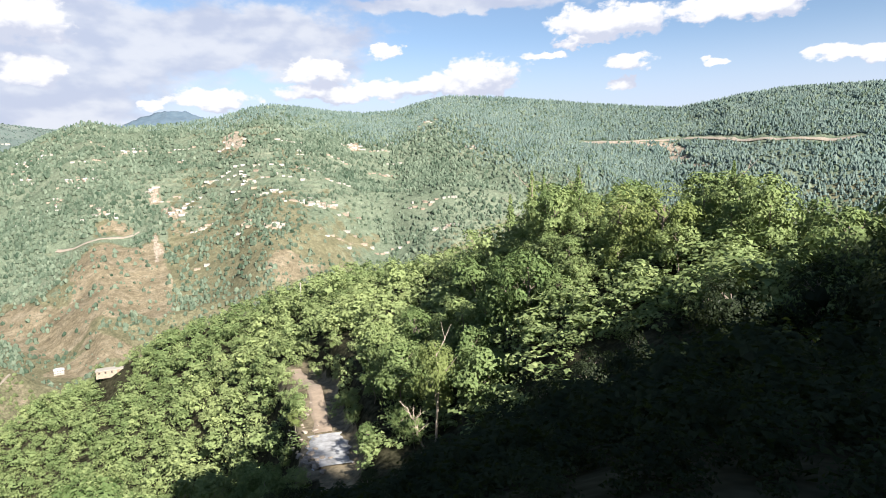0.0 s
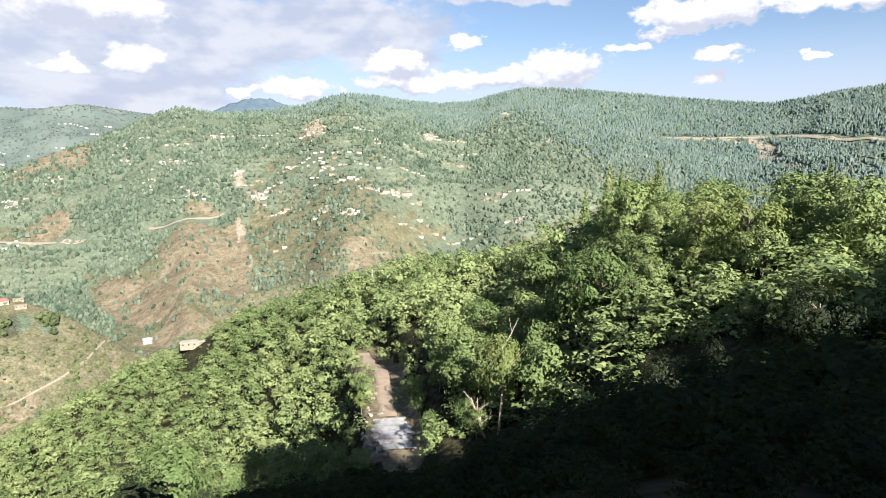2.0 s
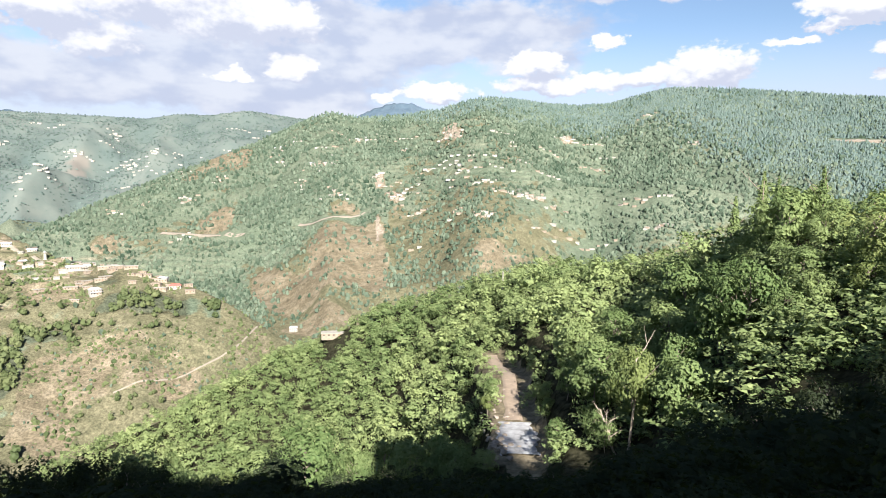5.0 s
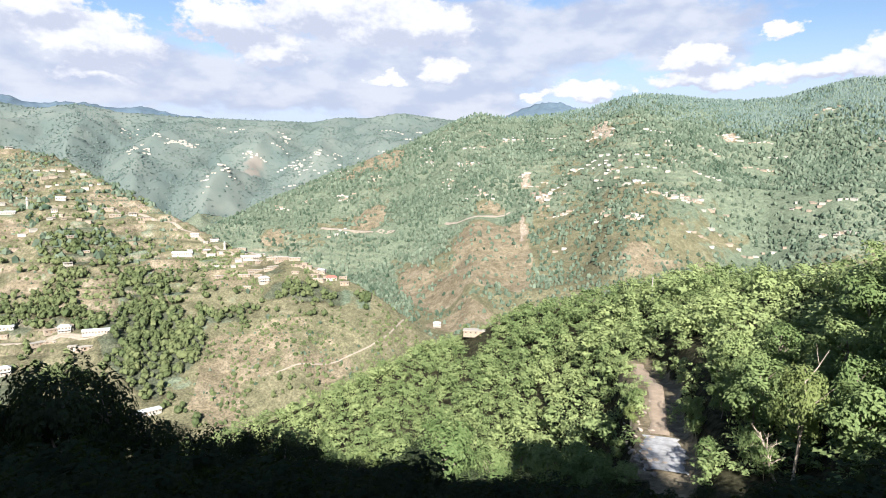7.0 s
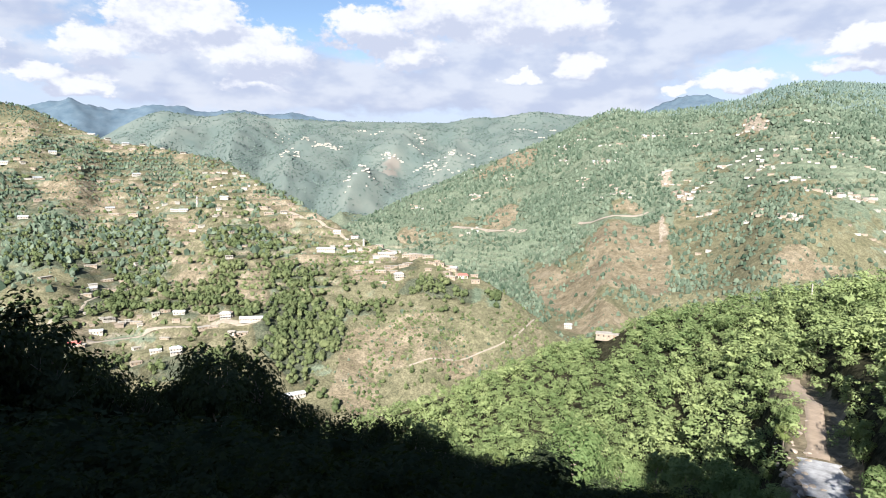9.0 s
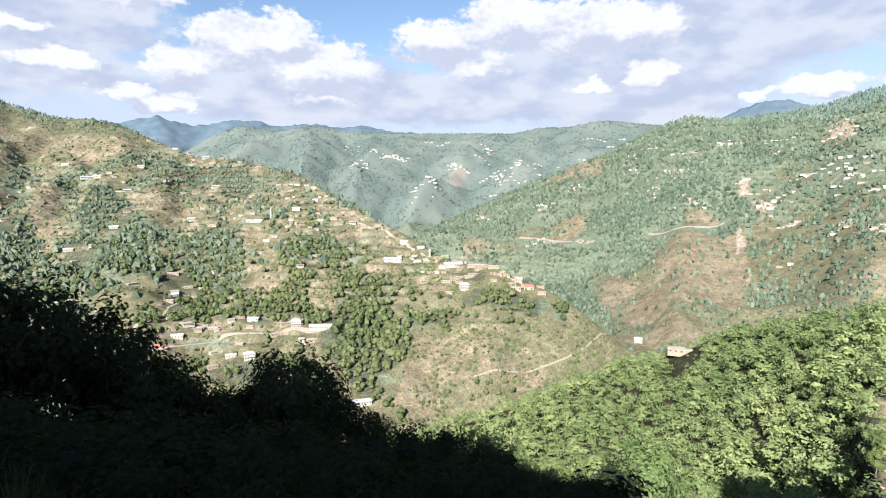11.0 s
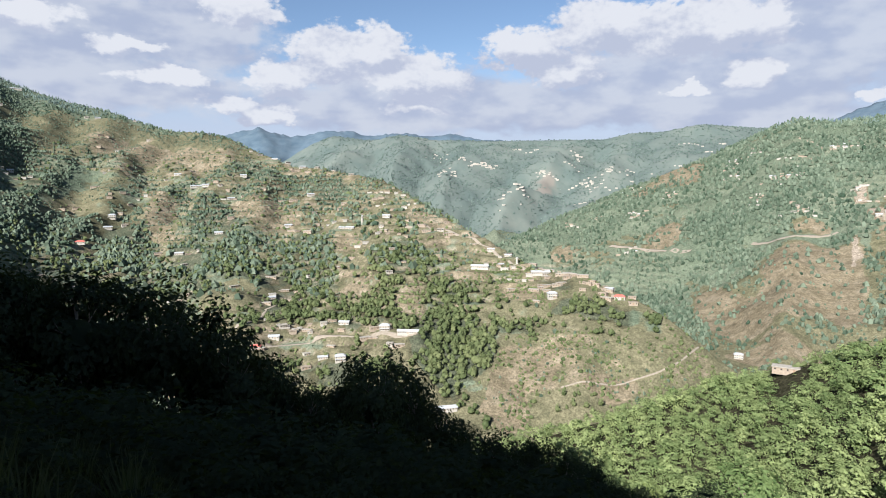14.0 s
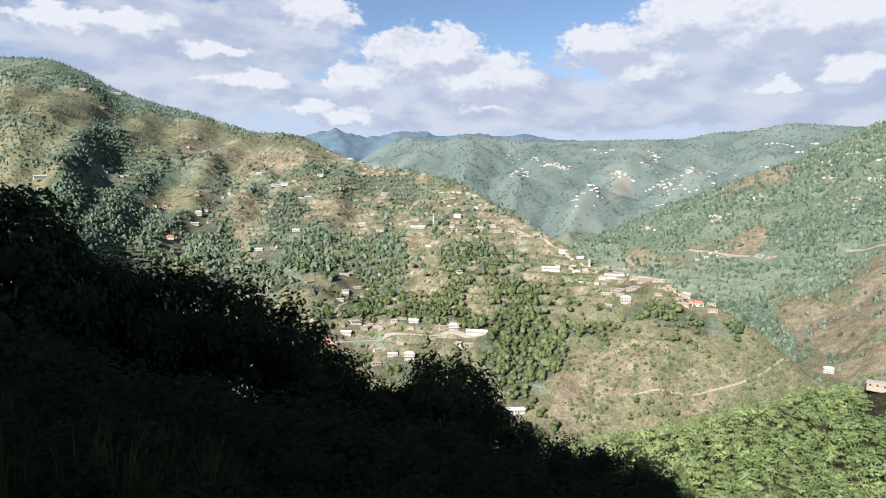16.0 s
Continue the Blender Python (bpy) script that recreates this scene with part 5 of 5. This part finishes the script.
KINDS = {
    "A": [house("A", 11, 6, "small whitewashed flat-roofed house on the terraced slope", veranda=True), house("A", 8, 6, "small whitewashed house with a pale flat roof among fields", bays=3),
          house("A", 13, 6.5, "whitewashed hillside house under a low tin roof", roof="gable", roof_mat=TIN, bays=4)],
    "B": [house("B", 12, 8, "two-storey white house with a hipped tin roof", 2, "hip", WHITEWASH, TIN, 4, True)],
    "L": [house("L", 26, 7, "long white building with a row of windows on the hillside", 1, "gable", WHITEWASH, TIN, 9, False)],
    "M": [house("M", 11, 6, "mud-plastered brown house with a flat earth roof", wall=MUD, roof_mat=MUD), house("M", 15, 6, "long low mud-walled house on a terrace", wall=MUD, bays=4)],
    "F": [house("F", 24, 8, "long low mud building with a pale flat roof", wall=MUD, bays=6)],
    "R": [house("R", 13, 8, "house with a faded red tin roof beside the road", 1, "hip", WHITEWASH, RED_TIN, 4)],
}
used = set()


def settle(kind, x, y, size=1.0, spin=18):
    pick = KINDS[kind][int(rng.integers(len(KINDS[kind])))]
    z = float(ground(np.array([x]), np.array([y]))[0])
    az = math.degrees(math.atan2(-x, y))
    m = pose(x, y, z, 0, 0, az + rng.uniform(-spin, spin)) @ Matrix.Scale(size, 4)
    if pick not in used:
        used.add(pick)
        pick.matrix_basis = m
    else:
        c = copy_thing(pick, pose(0, 0, 0))
        c.matrix_basis = m


for x, y, k in RIVERSIDE + MIDSLOPE + HEIGHTS:
    settle(k, x, y, 0.75)
for x, y, n, spread, depth in SLOPE_HAMLETS + SLOPE_HAMLETS_2 + [(*q, 0.8 * q[3]) for q in SPUR_HAMLETS]:
    a = math.atan2(-x, y)
    for k in range(n // 2 + 1 if y > 840 else n):
        across, along = rng.normal(0, spread * (0.6 if y > 840 else 1.0)), rng.normal(0, depth * (0.6 if y > 840 else 1.0))
        settle(("AMAAMAM" if y > 840 else "MMAMMMM")[int(rng.integers(7))], x + across * math.cos(a) - along * math.sin(a), y + across * math.sin(a) + along * math.cos(a), float(rng.uniform(0.5, 0.75)), 30)


# the many small houses of the far hamlets
def far_house(w, d, h):
    """A far house as one mesh: walls on a footing, a roof slab with eaves, and door and windows let into the front."""
    bm = bmesh.new()
    solid(bm, -w / 2, w / 2, -d / 2 + 0.2, d / 2, -2.0, h)
    solid(bm, -w / 2 - 0.5, w / 2 + 0.5, -d / 2 - 0.6, d / 2 + 0.3, h + 0.01, h + 0.35)
    for k in range(4):
        x = -w / 2 + k * w / 3
        solid(bm, max(x - 0.7, -w / 2), min(x + 0.7, w / 2), -d / 2, -d / 2 + 0.19, -2.0, h)
    bmesh.ops.triangulate(bm, faces=bm.faces)
    bm.verts.index_update()
    v = np.array([p.co[:] for p in bm.verts])
    f = np.array([[q.index for q in p.verts] for p in bm.faces])
    bm.free()
    return v, f


hx, hy = [], []
for x, y, n, spread, depth in SLOPE_HAMLETS + SLOPE_HAMLETS_2 + HEAD_HAMLETS:
    a = math.atan2(-x, y)
    for k in range(2 * n if x < -1300 else n + 1):
        across, along = rng.normal(0, 0.7 * spread), rng.normal(0, 0.7 * depth)
        hx.append(x + across * math.cos(a) - along * math.sin(a))
        hy.append(y + across * math.sin(a) + along * math.cos(a))
one = np.concatenate([rng.uniform(0.5, 0.8, len(hx)) * np.where(np.array(hx) < -1300, 1.5, 1.0), RIDGE_ROWS[:, 2], HEAD_ROWS[:, 2], SPUR_ROWS[:, 2]])
hx, hy = (np.concatenate([np.array(p), RIDGE_ROWS[:, k], HEAD_ROWS[:, k], SPUR_ROWS[:, k]]) for k, p in enumerate((hx, hy)))
pale = (rng.random(len(hx)) < 0.6) | (hx < -1300)
for name, m, mat, label in (("far_houses", pale, WHITEWASH, "small pale houses scattered over the far slopes"), ("mud_houses", ~pale, MUD, "small brown mud houses scattered over the far slopes")):
    planted(name, [far_house(10, 6, 3.0), far_house(7, 5, 3.0), far_house(13, 6, 3.2)], hx[m], hy[m], one[m], one[m], mat, label, "houses", 0.0, True)

for rows in KINDS.values():
    for h in rows:
        if h not in used:
            used.add(h)
            settle_at = (-700 - 20 * len(used), 300)
            h.matrix_basis = pose(*settle_at, float(ground(np.array([settle_at[0]]), np.array([settle_at[1]]))[0]), 0, 0, 66)


# ---- roads and paths ----
DUST = plain("dust_road", (0.18, 0.152, 0.115), (0.285, 0.245, 0.195), 0.3, 0.95, 0.3)
EARTHEN = plain("earth_track", (0.22, 0.165, 0.115), (0.38, 0.295, 0.215), 0.5, 0.95, 0.4)
# dark mottling painted in for branch shadows lying on the pale paving
PAVED_DAPPLED = plain("dappled_roadway", (0.13, 0.125, 0.12), (0.50, 0.50, 0.50), 0.55, 0.85, 0.3)


def way_mesh(name, points, width, mat, lift=0.3, ragged=0.12, grain=5.0):
    """A road draped over the ground along a smooth line."""
    p = np.array(points, float)
    t = np.arange(len(p))
    fine_t = np.linspace(0, len(p) - 1, max(24, int(np.hypot(*np.diff(p, axis=0).T).sum() / 6)))
    x, y = np.interp(fine_t, t, p[:, 0]), np.interp(fine_t, t, p[:, 1])
    for _ in range(6):
        x[1:-1], y[1:-1] = (x[:-2] + 2 * x[1:-1] + x[2:]) / 4, (y[:-2] + 2 * y[1:-1] + y[2:]) / 4
    dx, dy = np.gradient(x), np.gradient(y)
    n = np.hypot(dx, dy)
    ox, oy = -dy / n, dx / n
    w = width * (0.5 + 0.05 * np.sin(np.arange(len(x)) * 1.7) + ragged * vnoise(x / grain, y / grain, 97))
    mid = ground(x, y)
    rows = []
    for k, (s, drop) in enumerate(((-1, 0), (-0.5, 0.02), (0, 0.03), (0.5, 0.02), (1, 0))):
        px, py = x + s * w * ox, y + s * w * oy
        rows.append(np.stack([px, py, np.maximum(ground(px, py), mid - 0.4) + lift + drop], -1))
    edge = []
    for r0, s in ((rows[0], -1), (rows[-1], 1)):
        e = r0.copy()
        e[:, 0] += s * 0.8 * ox
        e[:, 1] += s * 0.8 * oy
        e[:, 2] -= lift + 1.2
        edge.append(e)
    rows = [edge[0]] + rows + [edge[1]]
    v = np.concatenate(rows)
    m = len(x)
    f = [(a * m + k, a * m + k + 1, (a + 1) * m + k + 1, (a + 1) * m + k) for a in range(len(rows) - 1) for k in range(m - 1)]
    return mesh_of(name, v, np.array(f), mat, True)


for name, line, width, label in ROADS:
    tagged(new(name, way_mesh(name, line, width, DUST)), label, "road", kind="structure")
tagged(new("cart_road", way_mesh("cart_road", [(-18.9, 95.5), (-21.0, 103), (-23.6, 112)], 6.0, PAVED_DAPPLED, 0.2, 0.16, 2.6)), "pale paved stretch of road in the wood", "road", kind="structure")
tagged(new("cart_road", way_mesh("cart_road", TRACK[2:], 3.2, EARTHEN, 0.2)), "brown earth road climbing through the wood", "road", kind="structure")


# fallen stones on the bank beside the paved stretch
RUBBLE = plain("pale_rubble", (0.17, 0.135, 0.10), (0.40, 0.34, 0.28), 0.9, 0.9, 0.4)


def boulder(seed):
    """A broken block with uneven faces."""
    g = np.random.default_rng(seed)
    bm = bmesh.new()
    bmesh.ops.create_icosphere(bm, subdivisions=1, radius=0.5)
    for v in bm.verts:
        v.co = Vector(v.co) * float(g.uniform(0.55, 1.25))
        v.co.z *= 0.6
    me = bpy.data.meshes.new("stone")
    bm.to_mesh(me)
    bm.free()
    me.materials.append(RUBBLE)
    return me


STONE_KINDS = [boulder(400 + q) for q in range(5)]
stone_rng = np.random.default_rng(41)
for k in range(54):
    q = float(stone_rng.random() ** 1.6)
    sx, sy = -20.6 - 12 * q + stone_rng.normal(0, 1.6) - 1.5, 97 + 38 * q + stone_rng.normal(0, 1.5)
    size = float(stone_rng.uniform(0.5, 1.7) * (1 - 0.4 * q))
    ob = tagged(new("stone", STONE_KINDS[k % 5]), "pale broken stone lying on the earth bank", "stone", "stones of the bank")
    ob.matrix_basis = pose(sx, sy, float(ground(np.array([sx]), np.array([sy]))[0]) + 0.12 * size, stone_rng.uniform(-20, 20), stone_rng.uniform(-20, 20), stone_rng.uniform(0, 360)) @ Matrix.Scale(size, 4)


# ---- mosque tower and pole ----
def lathe(bm, rows, sides=12):
    rings = []
    for rad, z in rows:
        rings.append([bm.verts.new((rad * math.cos(2 * math.pi * k / sides), rad * math.sin(2 * math.pi * k / sides), z)) for k in range(sides)])
    for a, b in zip(rings, rings[1:]):
        for k in range(sides):
            bm.faces.new([a[k], a[(k + 1) % sides], b[(k + 1) % sides], b[k]])
    bm.faces.new(list(reversed(rings[0])))
    bm.faces.new(rings[-1])


def minaret(x, y, high):
    top = tagged(new("minaret"), "slim white minaret beside the village mosque", "minaret")
    part("shaft", bm_mesh("shaft", WHITEWASH, lambda bm: lathe(bm, [(1.7, -2), (1.6, 0.5), (1.3, 0.7), (1.15, high * 0.72)])), top)
    part("balcony", bm_mesh("balcony", WHITEWASH, lambda bm: lathe(bm, [(1.2, high * 0.72), (2.0, high * 0.75), (2.0, high * 0.79), (1.0, high * 0.8)])), top)
    part("lantern", bm_mesh("lantern", WHITEWASH, lambda bm: lathe(bm, [(0.9, high * 0.8), (0.85, high * 0.9)])), top)
    part("cap", bm_mesh("cap", TIN, lambda bm: lathe(bm, [(1.1, high * 0.9), (0.7, high * 0.95), (0.08, high)])), top)
    top.location = (x, y, float(ground(np.array([x]), np.array([y]))[0]))


minaret(-742, 316, 13)
minaret(-531, 408, 8.5)


def utility_pole(x, y, high):
    top = tagged(new("utility_pole"), "bare weathered pole standing above the treetops", "pole")
    part("shaft", bm_mesh("shaft", WHITEWASH, lambda bm: lathe(bm, [(0.34, -1), (0.32, 0), (0.2, high)], 8)), top)
    part("crossarm", bm_mesh("crossarm", BARK, lambda bm: solid(bm, -0.9, 0.9, -0.07, 0.07, high - 0.9, high - 0.75)), top)
    top.location = (x, y, float(ground(np.array([x]), np.array([y]))[0]))


a = radians(13.4)
utility_pole(-264 * math.sin(a), 264 * math.cos(a), 11.0)

# the tall tree with a bare pale trunk and dry branches at its foot
PALE_BARK = plain("pale_bark", (0.27, 0.215, 0.16), (0.43, 0.36, 0.285), 3.0, 0.9, 0.5)
bare = tagged(new("tree"), "slender tree with a tall bare pale trunk at the wood's edge", "tree")
part("trunk", trunk_mesh("trunk", 15.5, 0.25, 5, 311, 0.3, PALE_BARK), bare)
cv, cf = crown(312, 3000, 0.024, 22, 0)
part("crown", mesh_of("crown", cv * (7.5, 7.5, 12.5) + (0.3, 0, 4.6), cf, LEAF_PALE), bare)
bare.location = (-1.9, 88, float(ground(np.array([-1.9]), np.array([88.0]))[0]) + 0.3)
snag = tagged(new("dead_tree"), "dry leafless tree with pale branches", "tree")
part("trunk", trunk_mesh("trunk", 6.5, 0.18, 16, 321, -2.6, PALE_BARK), snag)
snag.location = (-3.4, 88, float(ground(np.array([-3.4]), np.array([88.0]))[0]))
